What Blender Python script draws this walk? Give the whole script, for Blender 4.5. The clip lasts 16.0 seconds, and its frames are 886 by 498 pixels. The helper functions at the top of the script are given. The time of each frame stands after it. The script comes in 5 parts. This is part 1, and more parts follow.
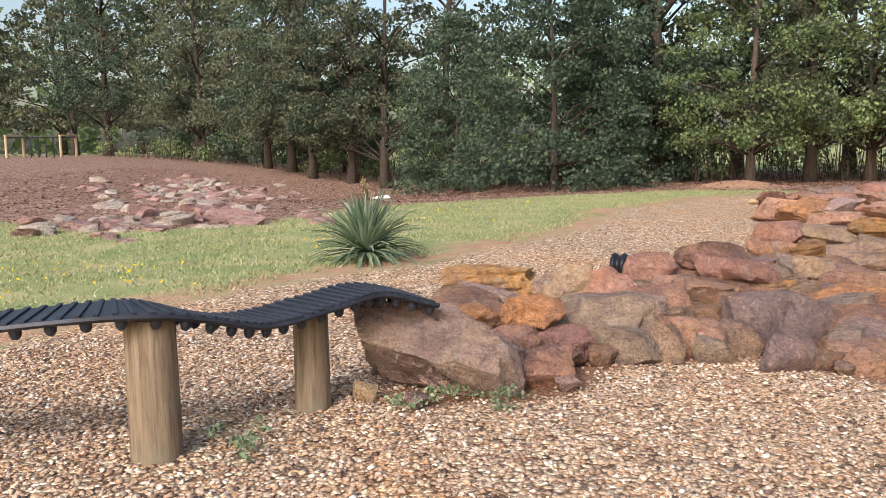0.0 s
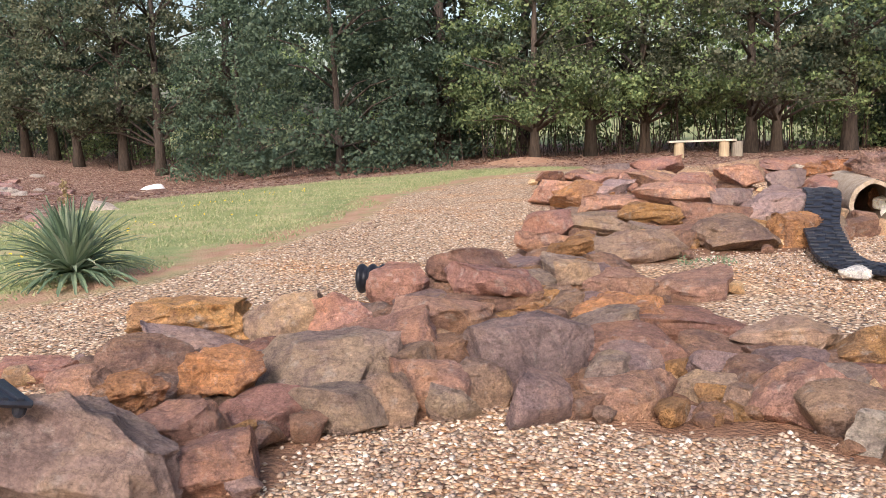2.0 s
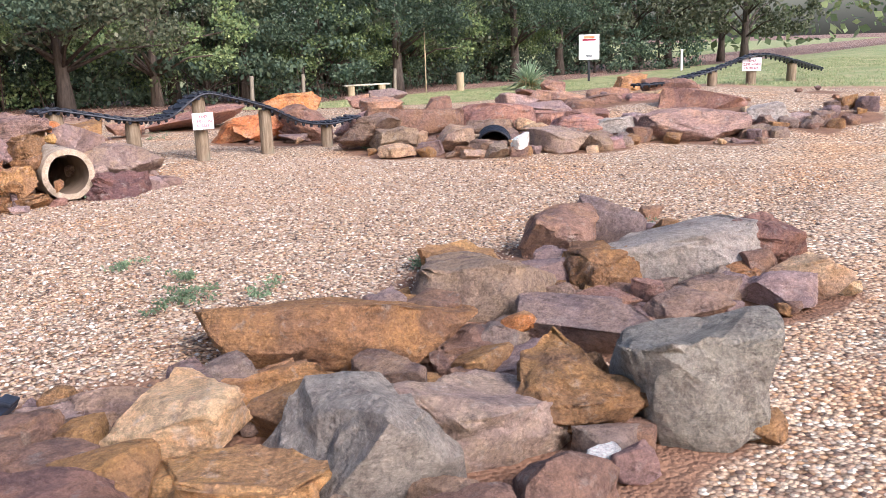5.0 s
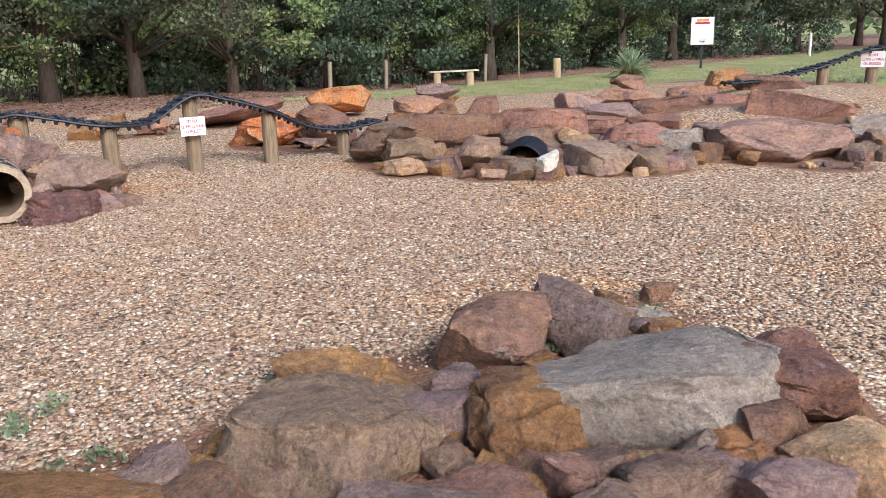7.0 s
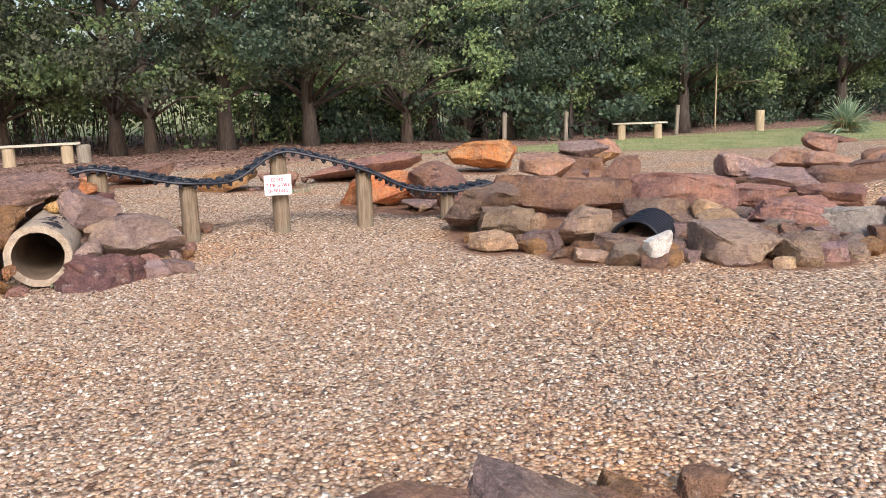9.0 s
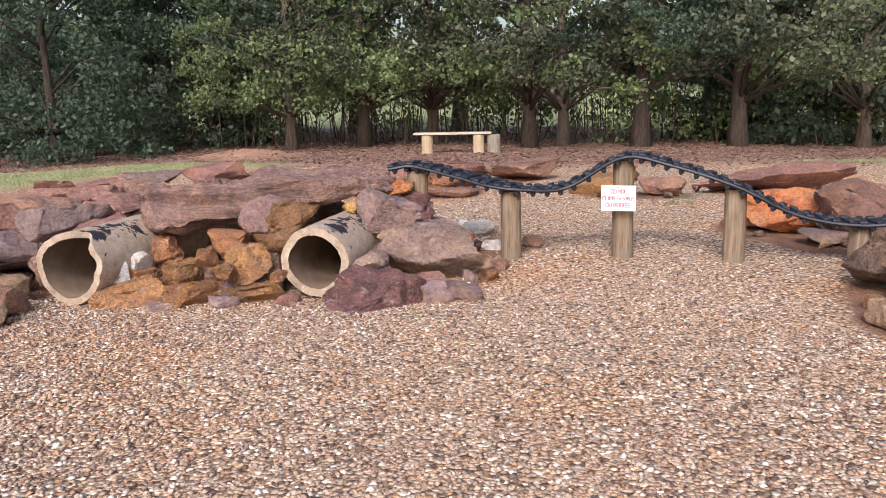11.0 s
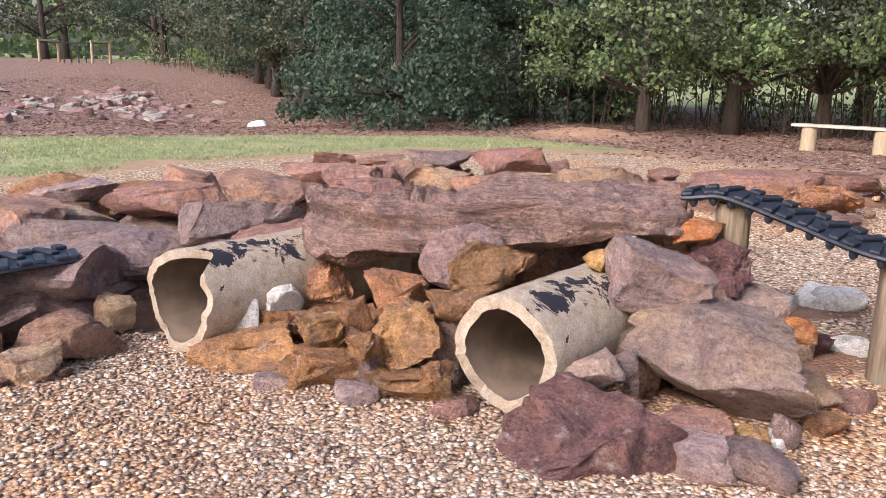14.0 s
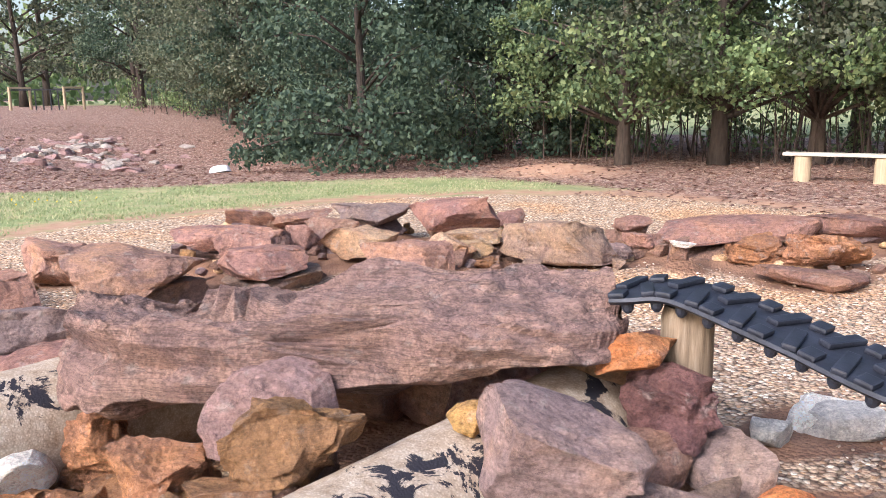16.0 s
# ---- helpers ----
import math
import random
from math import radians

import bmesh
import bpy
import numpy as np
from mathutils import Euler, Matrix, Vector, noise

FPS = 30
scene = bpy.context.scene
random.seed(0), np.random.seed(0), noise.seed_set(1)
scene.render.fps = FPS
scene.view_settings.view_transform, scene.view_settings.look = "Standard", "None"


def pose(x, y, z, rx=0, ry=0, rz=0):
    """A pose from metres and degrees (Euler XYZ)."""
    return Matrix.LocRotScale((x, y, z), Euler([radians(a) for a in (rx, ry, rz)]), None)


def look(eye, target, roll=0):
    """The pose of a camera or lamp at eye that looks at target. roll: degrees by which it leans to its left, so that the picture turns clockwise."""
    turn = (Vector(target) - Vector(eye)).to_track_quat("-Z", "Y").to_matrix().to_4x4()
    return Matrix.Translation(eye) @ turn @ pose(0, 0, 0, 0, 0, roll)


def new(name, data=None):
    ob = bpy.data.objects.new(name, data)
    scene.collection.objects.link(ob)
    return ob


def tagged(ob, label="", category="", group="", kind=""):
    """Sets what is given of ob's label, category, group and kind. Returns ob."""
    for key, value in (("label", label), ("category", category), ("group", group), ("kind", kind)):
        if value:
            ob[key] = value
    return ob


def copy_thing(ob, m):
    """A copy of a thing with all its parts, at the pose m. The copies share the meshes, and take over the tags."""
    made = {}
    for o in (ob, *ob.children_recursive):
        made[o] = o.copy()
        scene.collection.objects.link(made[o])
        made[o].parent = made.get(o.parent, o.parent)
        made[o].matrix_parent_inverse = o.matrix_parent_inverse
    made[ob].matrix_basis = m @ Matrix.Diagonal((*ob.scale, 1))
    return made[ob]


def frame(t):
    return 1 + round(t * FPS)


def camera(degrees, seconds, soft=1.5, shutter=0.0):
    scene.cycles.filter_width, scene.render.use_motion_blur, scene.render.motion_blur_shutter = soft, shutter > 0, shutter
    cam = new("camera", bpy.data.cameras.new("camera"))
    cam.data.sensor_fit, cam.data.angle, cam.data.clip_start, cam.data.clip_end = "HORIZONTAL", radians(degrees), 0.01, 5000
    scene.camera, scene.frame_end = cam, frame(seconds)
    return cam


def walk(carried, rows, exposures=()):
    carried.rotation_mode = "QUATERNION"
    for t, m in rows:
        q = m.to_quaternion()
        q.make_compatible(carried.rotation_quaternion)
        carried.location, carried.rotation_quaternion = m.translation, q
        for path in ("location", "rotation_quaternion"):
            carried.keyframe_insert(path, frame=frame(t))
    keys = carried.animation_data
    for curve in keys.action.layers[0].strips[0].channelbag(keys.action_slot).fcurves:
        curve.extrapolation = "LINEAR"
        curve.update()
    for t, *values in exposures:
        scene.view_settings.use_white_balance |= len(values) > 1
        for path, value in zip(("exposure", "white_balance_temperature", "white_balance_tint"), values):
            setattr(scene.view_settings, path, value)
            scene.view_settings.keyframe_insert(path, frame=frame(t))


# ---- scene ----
cam = camera(56.1, 16.0, 0.75, 0.0)
PATH = [
    (0, (0.688, -0.792, 1.215), (0.493, 1.183, 0.972), -0.9),
    (0.5, (0.797, -0.448, 1.248), (0.621, 1.526, 0.977), -1.0),
    (1, (0.838, -0.066, 1.265), (0.738, 1.91, 0.972), -0.8),
    (1.5, (0.984, 0.207, 1.289), (1.086, 2.181, 0.989), -2.0),
    (2, (1.277, 0.4, 1.324), (1.536, 2.358, 1.013), -2.1),
    (2.5, (1.608, 0.584, 1.3), (2.294, 2.434, 0.969), -1.7),
    (2.7, (1.732, 0.64, 1.334), (2.527, 2.444, 0.995), -1.2),
    (3, (1.972, 0.694, 1.341), (3.006, 2.369, 0.988), -2.3),
    (3.2, (2.128, 0.736, 1.326), (3.275, 2.332, 0.955), -2.1),
    (3.5, (2.458, 0.784, 1.343), (3.72, 2.288, 0.959), -1.4),
    (4, (2.878, 0.927, 1.336), (4.245, 2.328, 0.926), -1.3),
    (4.5, (3.314, 1.02, 1.374), (4.912, 2.136, 0.925), -2.3),
    (4.7, (3.505, 1.007, 1.356), (5.15, 2.046, 0.896), -2.2),
    (6.8, (5.74, 0.986, 1.516), (7.32, 2.071, 0.947), -2.4),
    (7, (5.954, 1.043, 1.513), (7.429, 2.293, 1.001), -1.8),
    (7.5, (6.423, 1.068, 1.555), (7.817, 2.456, 1.193), -1.4),
    (8, (6.941, 0.989, 1.553), (8.208, 2.501, 1.226), -1.0),
    (8.2, (7.116, 0.967, 1.547), (8.373, 2.482, 1.193), -1.2),
    (10.3, (8.959, 2.203, 1.441), (9.472, 4.098, 1.056), -1.9),
    (10.5, (9.145, 2.32, 1.46), (9.511, 4.249, 1.077), -1.7),
    (11, (9.398, 2.656, 1.435), (9.567, 4.613, 1.061), -1.3),
    (11.5, (9.612, 3.063, 1.487), (9.613, 5.028, 1.112), -0.6),
    (12, (9.86, 3.501, 1.491), (9.64, 5.456, 1.132), 0.4),
    (12.5, (9.92, 3.962, 1.444), (9.529, 5.89, 1.086), 0.7),
    (13, (9.977, 4.449, 1.459), (9.512, 6.36, 1.095), 0.7),
    (13.5, (9.995, 4.929, 1.468), (9.316, 6.772, 1.093), 0.6),
    (14, (9.921, 5.403, 1.454), (9.236, 7.23, 1.015), 1.2),
    (14.5, (9.966, 5.847, 1.461), (9.281, 7.67, 1.004), -0.6),
    (15, (10.001, 6.29, 1.499), (9.223, 8.078, 1.053), -0.0),
    (15.5, (9.991, 6.723, 1.515), (9.22, 8.526, 1.118), -0.2),
    (16, (10.031, 7.065, 1.509), (9.338, 8.905, 1.144), -0.8),
]
EXPOSURES = [(0, 0.55, 6300, 11), (2.5, 0.64, 6100, 15), (4.5, 0.88, 5650, 16), (7, 0.42, 5750, 10), (8.2, 0.48, 5850, 10), (10.5, 0.42, 5950, 17), (12.5, 0.64, 5800, 16), (14.5, 0.76, 5800, 16), (16, 1.08, 5700, 14)]
walk(cam, [(t, look(eye, target, roll)) for t, eye, target, roll in PATH], EXPOSURES)

# ---- world and light ----
world = bpy.data.worlds.new("world")
scene.world = world
world.use_nodes = True
wn = world.node_tree.nodes
sky = wn.new("ShaderNodeTexSky")
sky.sky_type, sky.sun_disc = "NISHITA", False
sky.sun_elevation, sky.sun_rotation = radians(32), radians(200)
sky.air_density, sky.dust_density, sky.ozone_density = 1.2, 4.0, 1.0
hsv = wn.new("ShaderNodeHueSaturation")
hsv.inputs["Saturation"].default_value = 0.95
world.node_tree.links.new(sky.outputs[0], hsv.inputs["Color"])
world.node_tree.links.new(hsv.outputs[0], wn["Background"].inputs[0])
wn["Background"].inputs[1].default_value = 0.15
sun = new("sun", bpy.data.lights.new("sun", "SUN"))
sun.data.energy, sun.data.angle, sun.data.color = 1.9, radians(14), (1.0, 0.965, 0.945)
sun.matrix_world = look((-4, -12, 10), (0, 0, 0))

# ---- materials ----


def node_mat(name, rough=0.8):
    m = bpy.data.materials.new(name)
    m.use_nodes = True
    b = m.node_tree.nodes["Principled BSDF"]
    b.inputs["Roughness"].default_value = rough
    b.inputs["Specular IOR Level"].default_value = 0.25
    return m, m.node_tree.nodes, m.node_tree.links, b


def tex(nodes, links, kind, scale, coord="Object", stretch=(1, 1, 1), **vals):
    c = nodes.new("ShaderNodeTexCoord")
    mp = nodes.new("ShaderNodeMapping")
    mp.inputs["Scale"].default_value = stretch
    links.new(c.outputs[coord], mp.inputs[0])
    t = nodes.new(kind)
    t.inputs["Scale"].default_value = scale
    for k, v in vals.items():
        t.inputs[k].default_value = v
    links.new(mp.outputs[0], t.inputs["Vector"])
    return t


def ramp(nodes, links, src, *stops):
    r = nodes.new("ShaderNodeValToRGB")
    e = r.color_ramp.elements
    while len(e) < len(stops):
        e.new(0.5)
    for k, (p, c) in zip(e, stops):
        k.position, k.color = p, (*c, 1)
    links.new(src, r.inputs[0])
    return r.outputs[0]


def mix(nodes, links, fac, a, b, blend="MIX"):
    m = nodes.new("ShaderNodeMix")
    m.data_type, m.blend_type = "RGBA", blend
    for sock, v in ((m.inputs[0], fac), (m.inputs[6], a), (m.inputs[7], b)):
        if isinstance(v, (int, float)):
            sock.default_value = v
        elif isinstance(v, tuple):
            sock.default_value = (*v, 1)
        else:
            links.new(v, sock)
    return m.outputs[2]


def bump(nodes, links, bsdf, *layers):
    last = None
    for src, strength, dist in layers:
        b = nodes.new("ShaderNodeBump")
        b.inputs["Strength"].default_value, b.inputs["Distance"].default_value = strength, dist
        links.new(src, b.inputs["Height"])
        if last:
            links.new(last, b.inputs["Normal"])
        last = b.outputs[0]
    links.new(last, bsdf.inputs["Normal"])


def grey(a, b):
    return ((a, (0, 0, 0)), (b, (1, 1, 1)))


def rock_mat(name, base, warm, dark, pit=0.5, streak=0.2):
    m, n, l, b = node_mat(name, 0.88)
    info = n.new("ShaderNodeObjectInfo")
    big = tex(n, l, "ShaderNodeTexNoise", 2.6, Detail=6, Roughness=0.6, Distortion=0.6)
    off = n.new("ShaderNodeVectorMath")
    off.operation = "ADD"
    comb = n.new("ShaderNodeCombineXYZ")
    mul = n.new("ShaderNodeMath")
    mul.operation, mul.inputs[1].default_value = "MULTIPLY", 37.0
    l.new(info.outputs["Random"], mul.inputs[0])
    l.new(mul.outputs[0], comb.inputs[0])
    l.new(mul.outputs[0], comb.inputs[2])
    l.new(big.inputs["Vector"].links[0].from_socket, off.inputs[0])
    l.new(comb.outputs[0], off.inputs[1])
    fine = tex(n, l, "ShaderNodeTexNoise", 24, Detail=9, Roughness=0.75, Distortion=0.3)
    grit = tex(n, l, "ShaderNodeTexNoise", 110, Detail=4, Roughness=0.7)
    strata = tex(n, l, "ShaderNodeTexNoise", 4, stretch=(1, 1, 5), Detail=7, Roughness=0.65, Distortion=0.5)
    stain = tex(n, l, "ShaderNodeTexNoise", 7, Detail=6, Roughness=0.7, Distortion=1.0)
    for t in (big, strata, stain):
        l.new(off.outputs[0], t.inputs["Vector"])
    crack = tex(n, l, "ShaderNodeTexVoronoi", 3.2, stretch=(1, 1, 2.2))
    crack.feature = "DISTANCE_TO_EDGE"
    wv = n.new("ShaderNodeVectorMath")
    wv.operation = "MULTIPLY_ADD"
    wv.inputs[1].default_value = (0.35, 0.35, 0.35)
    l.new(stain.outputs["Color"], wv.inputs[0])
    l.new(off.outputs[0], wv.inputs[2])
    l.new(wv.outputs[0], crack.inputs["Vector"])
    spots = tex(n, l, "ShaderNodeTexNoise", 13, Detail=5, Roughness=0.6)
    c = mix(n, l, ramp(n, l, big.outputs[0], *grey(0.44, 0.58)), base, warm)
    c = mix(n, l, ramp(n, l, strata.outputs[0], *grey(0.5, 0.64)), c, dark)
    c = mix(n, l, ramp(n, l, stain.outputs[0], (0.0, (0, 0, 0)), (0.57, (0, 0, 0)), (0.68, (0.6, 0.6, 0.6))), c, tuple(0.75 * q for q in dark))
    c = mix(n, l, ramp(n, l, spots.outputs[0], (0.0, (0, 0, 0)), (0.57, (0, 0, 0)), (0.7, (0.5, 0.5, 0.5))), c, (0.47, 0.4, 0.34))
    c = mix(n, l, 0.85, c, ramp(n, l, fine.outputs[0], (0.3, (0.5, 0.48, 0.48)), (0.48, (1.05, 1.05, 1.05)), (0.68, (1.5, 1.46, 1.42))), "MULTIPLY")
    c = mix(n, l, 0.5, c, ramp(n, l, grit.outputs[0], (0.35, (0.7, 0.7, 0.7)), (0.65, (1.4, 1.4, 1.4))), "MULTIPLY")
    pits = tex(n, l, "ShaderNodeTexVoronoi", 38, Randomness=1.0)
    c = mix(n, l, ramp(n, l, pits.outputs["Distance"], (0.0, (0.55, 0.55, 0.55)), (0.16, (0, 0, 0))), c, tuple(0.45 * q for q in dark))
    c = mix(n, l, ramp(n, l, crack.outputs["Distance"], (0.0, (0.45, 0.45, 0.45)), (0.018, (0, 0, 0))), c, tuple(0.5 * q for q in dark))
    vein = tex(n, l, "ShaderNodeTexNoise", 3.2, stretch=(0.7, 2.0, 13), Detail=9, Roughness=0.66, Distortion=0.9)
    vein.inputs["Vector"].links[0].from_node.inputs["Rotation"].default_value = (0.12, 0.13, 0)
    c = mix(n, l, ramp(n, l, vein.outputs[0], (0.0, (0, 0, 0)), (0.46, (0, 0, 0)), (0.5, (streak, streak, streak)), (0.54, (0, 0, 0))), c, tuple(0.4 * q for q in dark))
    c = mix(n, l, ramp(n, l, vein.outputs[0], (0.0, (0, 0, 0)), (0.58, (0, 0, 0)), (0.7, (streak, streak, streak))), c, tuple(min(0.8, 1.35 * q) for q in warm))
    hs = n.new("ShaderNodeHueSaturation")
    vr = n.new("ShaderNodeMapRange")
    vr.inputs["To Min"].default_value, vr.inputs["To Max"].default_value = 0.68, 1.25
    l.new(info.outputs["Random"], vr.inputs[0])
    l.new(vr.outputs[0], hs.inputs["Value"])
    hue = n.new("ShaderNodeMath")
    hue.operation = "FRACT"
    l.new(mul.outputs[0], hue.inputs[0])
    hr = n.new("ShaderNodeMapRange")
    hr.inputs["To Min"].default_value, hr.inputs["To Max"].default_value = 0.488, 0.505
    l.new(hue.outputs[0], hr.inputs[0])
    l.new(hr.outputs[0], hs.inputs["Hue"])
    l.new(c, hs.inputs["Color"])
    l.new(hs.outputs[0], b.inputs["Base Color"])
    bump(n, l, b, (vein.outputs[0], 0.3 + streak, 0.05), (strata.outputs[0], 0.9, 0.06), (fine.outputs[0], 1.0, 0.03 + 0.035 * pit), (grit.outputs[0], 0.8, 0.006), (crack.outputs["Distance"], 0.2, 0.03), (pits.outputs["Distance"], 0.35 + 0.3 * pit, 0.012))
    return m


RED = rock_mat("red_sandstone", (0.4, 0.225, 0.165), (0.46, 0.255, 0.16), (0.26, 0.152, 0.125))
OCHRE = rock_mat("ochre_ironstone", (0.53, 0.28, 0.115), (0.44, 0.235, 0.115), (0.3, 0.165, 0.095), 1.0)
PURPLE = rock_mat("purple_sandstone", (0.39, 0.275, 0.245), (0.44, 0.295, 0.23), (0.28, 0.195, 0.18))
BROWN = rock_mat("brown_sandstone", (0.4, 0.275, 0.195), (0.46, 0.31, 0.19), (0.27, 0.18, 0.14))
SLAB = rock_mat("layered_brown_sandstone", (0.41, 0.26, 0.21), (0.47, 0.295, 0.215), (0.27, 0.175, 0.15), 0.5, 0.55)
GREY = rock_mat("grey_stone", (0.47, 0.405, 0.335), (0.42, 0.36, 0.29), (0.33, 0.27, 0.22))
WHITE = rock_mat("white_stone", (0.88, 0.82, 0.74), (0.86, 0.79, 0.7), (0.76, 0.69, 0.6))
TAN = rock_mat("tan_stone", (0.596, 0.412, 0.241), (0.540, 0.327, 0.170), (0.383, 0.241, 0.156))
ORANGE = rock_mat("orange_stone", (0.710, 0.270, 0.092), (0.653, 0.341, 0.156), (0.426, 0.156, 0.071))
PINK = rock_mat("pink_stone", (0.46, 0.3, 0.265), (0.42, 0.26, 0.21), (0.31, 0.2, 0.18))
MAROON = rock_mat("maroon_stone", (0.19, 0.1, 0.088), (0.23, 0.12, 0.096), (0.13, 0.075, 0.068), 1.0)
DUN = rock_mat("dun_sandstone", (0.355, 0.25, 0.205), (0.41, 0.29, 0.2), (0.26, 0.18, 0.15))
YELLOW = rock_mat("yellow_stone", (0.582, 0.358, 0.112), (0.653, 0.383, 0.142), (0.483, 0.270, 0.114))
KINDS = {SLAB: "dark red-brown layered sandstone", RED: "rust-red sandstone", OCHRE: "rough ochre ironstone", PURPLE: "purplish brown sandstone", BROWN: "weathered brown sandstone", GREY: "grey lichen-stained stone",
         WHITE: "pale chalky white stone", TAN: "tan layered stone", ORANGE: "bright orange stone", PINK: "pinkish rough stone", MAROON: "pitted maroon stone", DUN: "dun-coloured angular sandstone", YELLOW: "small yellow stone"}


def gravel_colour(n, l, voro):
    return ramp(n, l, voro, (0.0, (0.12, 0.07, 0.055)), (0.1, (0.46, 0.315, 0.225)), (0.26, (0.56, 0.42, 0.3)), (0.41, (0.29, 0.175, 0.12)), (0.53, (0.65, 0.515, 0.39)), (0.66, (0.1, 0.072, 0.062)), (0.74, (0.48, 0.29, 0.165)), (0.86, (0.37, 0.28, 0.225)), (0.95, (0.78, 0.69, 0.58)))


def pebble_mat():
    m, n, l, b = node_mat("gravel_pebbles", 0.92)
    geo = n.new("ShaderNodeNewGeometry")
    c = gravel_colour(n, l, geo.outputs["Random Per Island"])
    fine = tex(n, l, "ShaderNodeTexNoise", 60, Detail=4)
    c = mix(n, l, 0.5, c, ramp(n, l, fine.outputs[0], (0.3, (0.6, 0.55, 0.5)), (0.65, (1.15, 1.15, 1.15))), "MULTIPLY")
    l.new(c, b.inputs["Base Color"])
    return m


def ground_mat():
    m, n, l, b = node_mat("ground_soil_grass_gravel", 0.9)
    vo = tex(n, l, "ShaderNodeTexVoronoi", 42)
    sep = n.new("ShaderNodeSeparateColor")
    l.new(vo.outputs["Color"], sep.inputs[0])
    stones = gravel_colour(n, l, sep.outputs[0])
    # Painted stones darken to their rims: shade of the gaps put into the colour.
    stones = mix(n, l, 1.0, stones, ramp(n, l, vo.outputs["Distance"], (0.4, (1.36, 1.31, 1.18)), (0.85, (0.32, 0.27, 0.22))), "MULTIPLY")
    patch = tex(n, l, "ShaderNodeTexNoise", 0.7, Detail=4)
    stones = mix(n, l, ramp(n, l, patch.outputs[0], *grey(0.5, 0.7)), stones, mix(n, l, 1.0, stones, (1.15, 0.95, 0.75), "MULTIPLY"))
    clay_n = tex(n, l, "ShaderNodeTexNoise", 3.5, Detail=8, Roughness=0.65)
    clay = ramp(n, l, clay_n.outputs[0], (0.3, (0.38, 0.2, 0.12)), (0.6, (0.5, 0.31, 0.2)), (0.8, (0.56, 0.4, 0.28)))
    # Soil among the piled rocks, its colour darkened for the shade in the crevices.
    shaded_soil = ramp(n, l, clay_n.outputs[0], (0.3, (0.15, 0.075, 0.045)), (0.7, (0.34, 0.185, 0.11)))
    gn = tex(n, l, "ShaderNodeTexNoise", 1.1, Detail=6, Roughness=0.7)
    gf = tex(n, l, "ShaderNodeTexNoise", 45, Detail=4, Roughness=0.7)
    grass = ramp(n, l, gn.outputs[0], (0.32, (0.21, 0.27, 0.11)), (0.5, (0.33, 0.35, 0.155)), (0.64, (0.49, 0.42, 0.24)))
    grass = mix(n, l, 0.7, grass, ramp(n, l, gf.outputs[0], (0.3, (0.55, 0.55, 0.5)), (0.7, (1.3, 1.3, 1.2))), "MULTIPLY")
    mn = tex(n, l, "ShaderNodeTexVoronoi", 22, stretch=(1, 1.8, 1), Randomness=1.0)
    ms = n.new("ShaderNodeSeparateColor")
    l.new(mn.outputs["Color"], ms.inputs[0])
    mulch = ramp(n, l, ms.outputs[0], (0.0, (0.1, 0.055, 0.043)), (0.35, (0.23, 0.125, 0.09)), (0.7, (0.33, 0.2, 0.15)), (0.93, (0.52, 0.4, 0.31)))
    lit = tex(n, l, "ShaderNodeTexNoise", 8, Detail=8, Roughness=0.8)
    mulch = mix(n, l, 0.9, mulch, ramp(n, l, lit.outputs[0], (0.35, (0.45, 0.42, 0.42)), (0.62, (1.4, 1.35, 1.3))), "MULTIPLY")
    edge = tex(n, l, "ShaderNodeTexNoise", 2.2, Detail=7, Roughness=0.75)

    def zone(attr, soft=0.12, wob=1.3):
        a = n.new("ShaderNodeAttribute")
        a.attribute_name = attr
        s = n.new("ShaderNodeMath")
        s.operation, s.inputs[1].default_value, s.inputs[2].default_value = "MULTIPLY_ADD", wob, -wob / 2
        l.new(edge.outputs[0], s.inputs[0])
        ad = n.new("ShaderNodeMath")
        l.new(a.outputs["Fac"], ad.inputs[0])
        l.new(s.outputs[0], ad.inputs[1])
        r = n.new("ShaderNodeMapRange")
        r.inputs["From Min"].default_value, r.inputs["From Max"].default_value = -soft, soft
        l.new(ad.outputs[0], r.inputs[0])
        return r.outputs[0]

    c = mix(n, l, zone("grass_zone", 0.3, 2.2), mulch, grass)
    c = mix(n, l, zone("clay_zone", 0.25, 1.6), c, clay)
    gz = zone("gravel_zone", 0.1, 1.0)
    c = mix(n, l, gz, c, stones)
    c = mix(n, l, zone("pile_zone", 0.05, 0.1), c, shaded_soil)
    l.new(c, b.inputs["Base Color"])
    bump(n, l, b, (gf.outputs[0], 0.5, 0.03), (vo.outputs["Distance"], 0.5, -0.03))
    return m


def leaf_mat(name, c1, c2, c3):
    m, n, l, b = node_mat(name, 0.55)
    geo = n.new("ShaderNodeNewGeometry")
    info = n.new("ShaderNodeObjectInfo")
    c = ramp(n, l, geo.outputs["Random Per Island"], (0.0, c1), (0.5, c2), (1.0, c3))
    hs = n.new("ShaderNodeHueSaturation")
    vr = n.new("ShaderNodeMapRange")
    vr.inputs["To Min"].default_value, vr.inputs["To Max"].default_value = 0.8, 1.25
    l.new(info.outputs["Random"], vr.inputs[0])
    l.new(vr.outputs[0], hs.inputs["Value"])
    l.new(c, hs.inputs["Color"])
    l.new(hs.outputs[0], b.inputs["Base Color"])
    tr = n.new("ShaderNodeBsdfTranslucent")
    l.new(hs.outputs[0], tr.inputs[0])
    ms = n.new("ShaderNodeMixShader")
    ms.inputs[0].default_value = 0.3
    l.new(b.outputs[0], ms.inputs[1])
    l.new(tr.outputs[0], ms.inputs[2])
    l.new(ms.outputs[0], n["Material Output"].inputs[0])
    return m


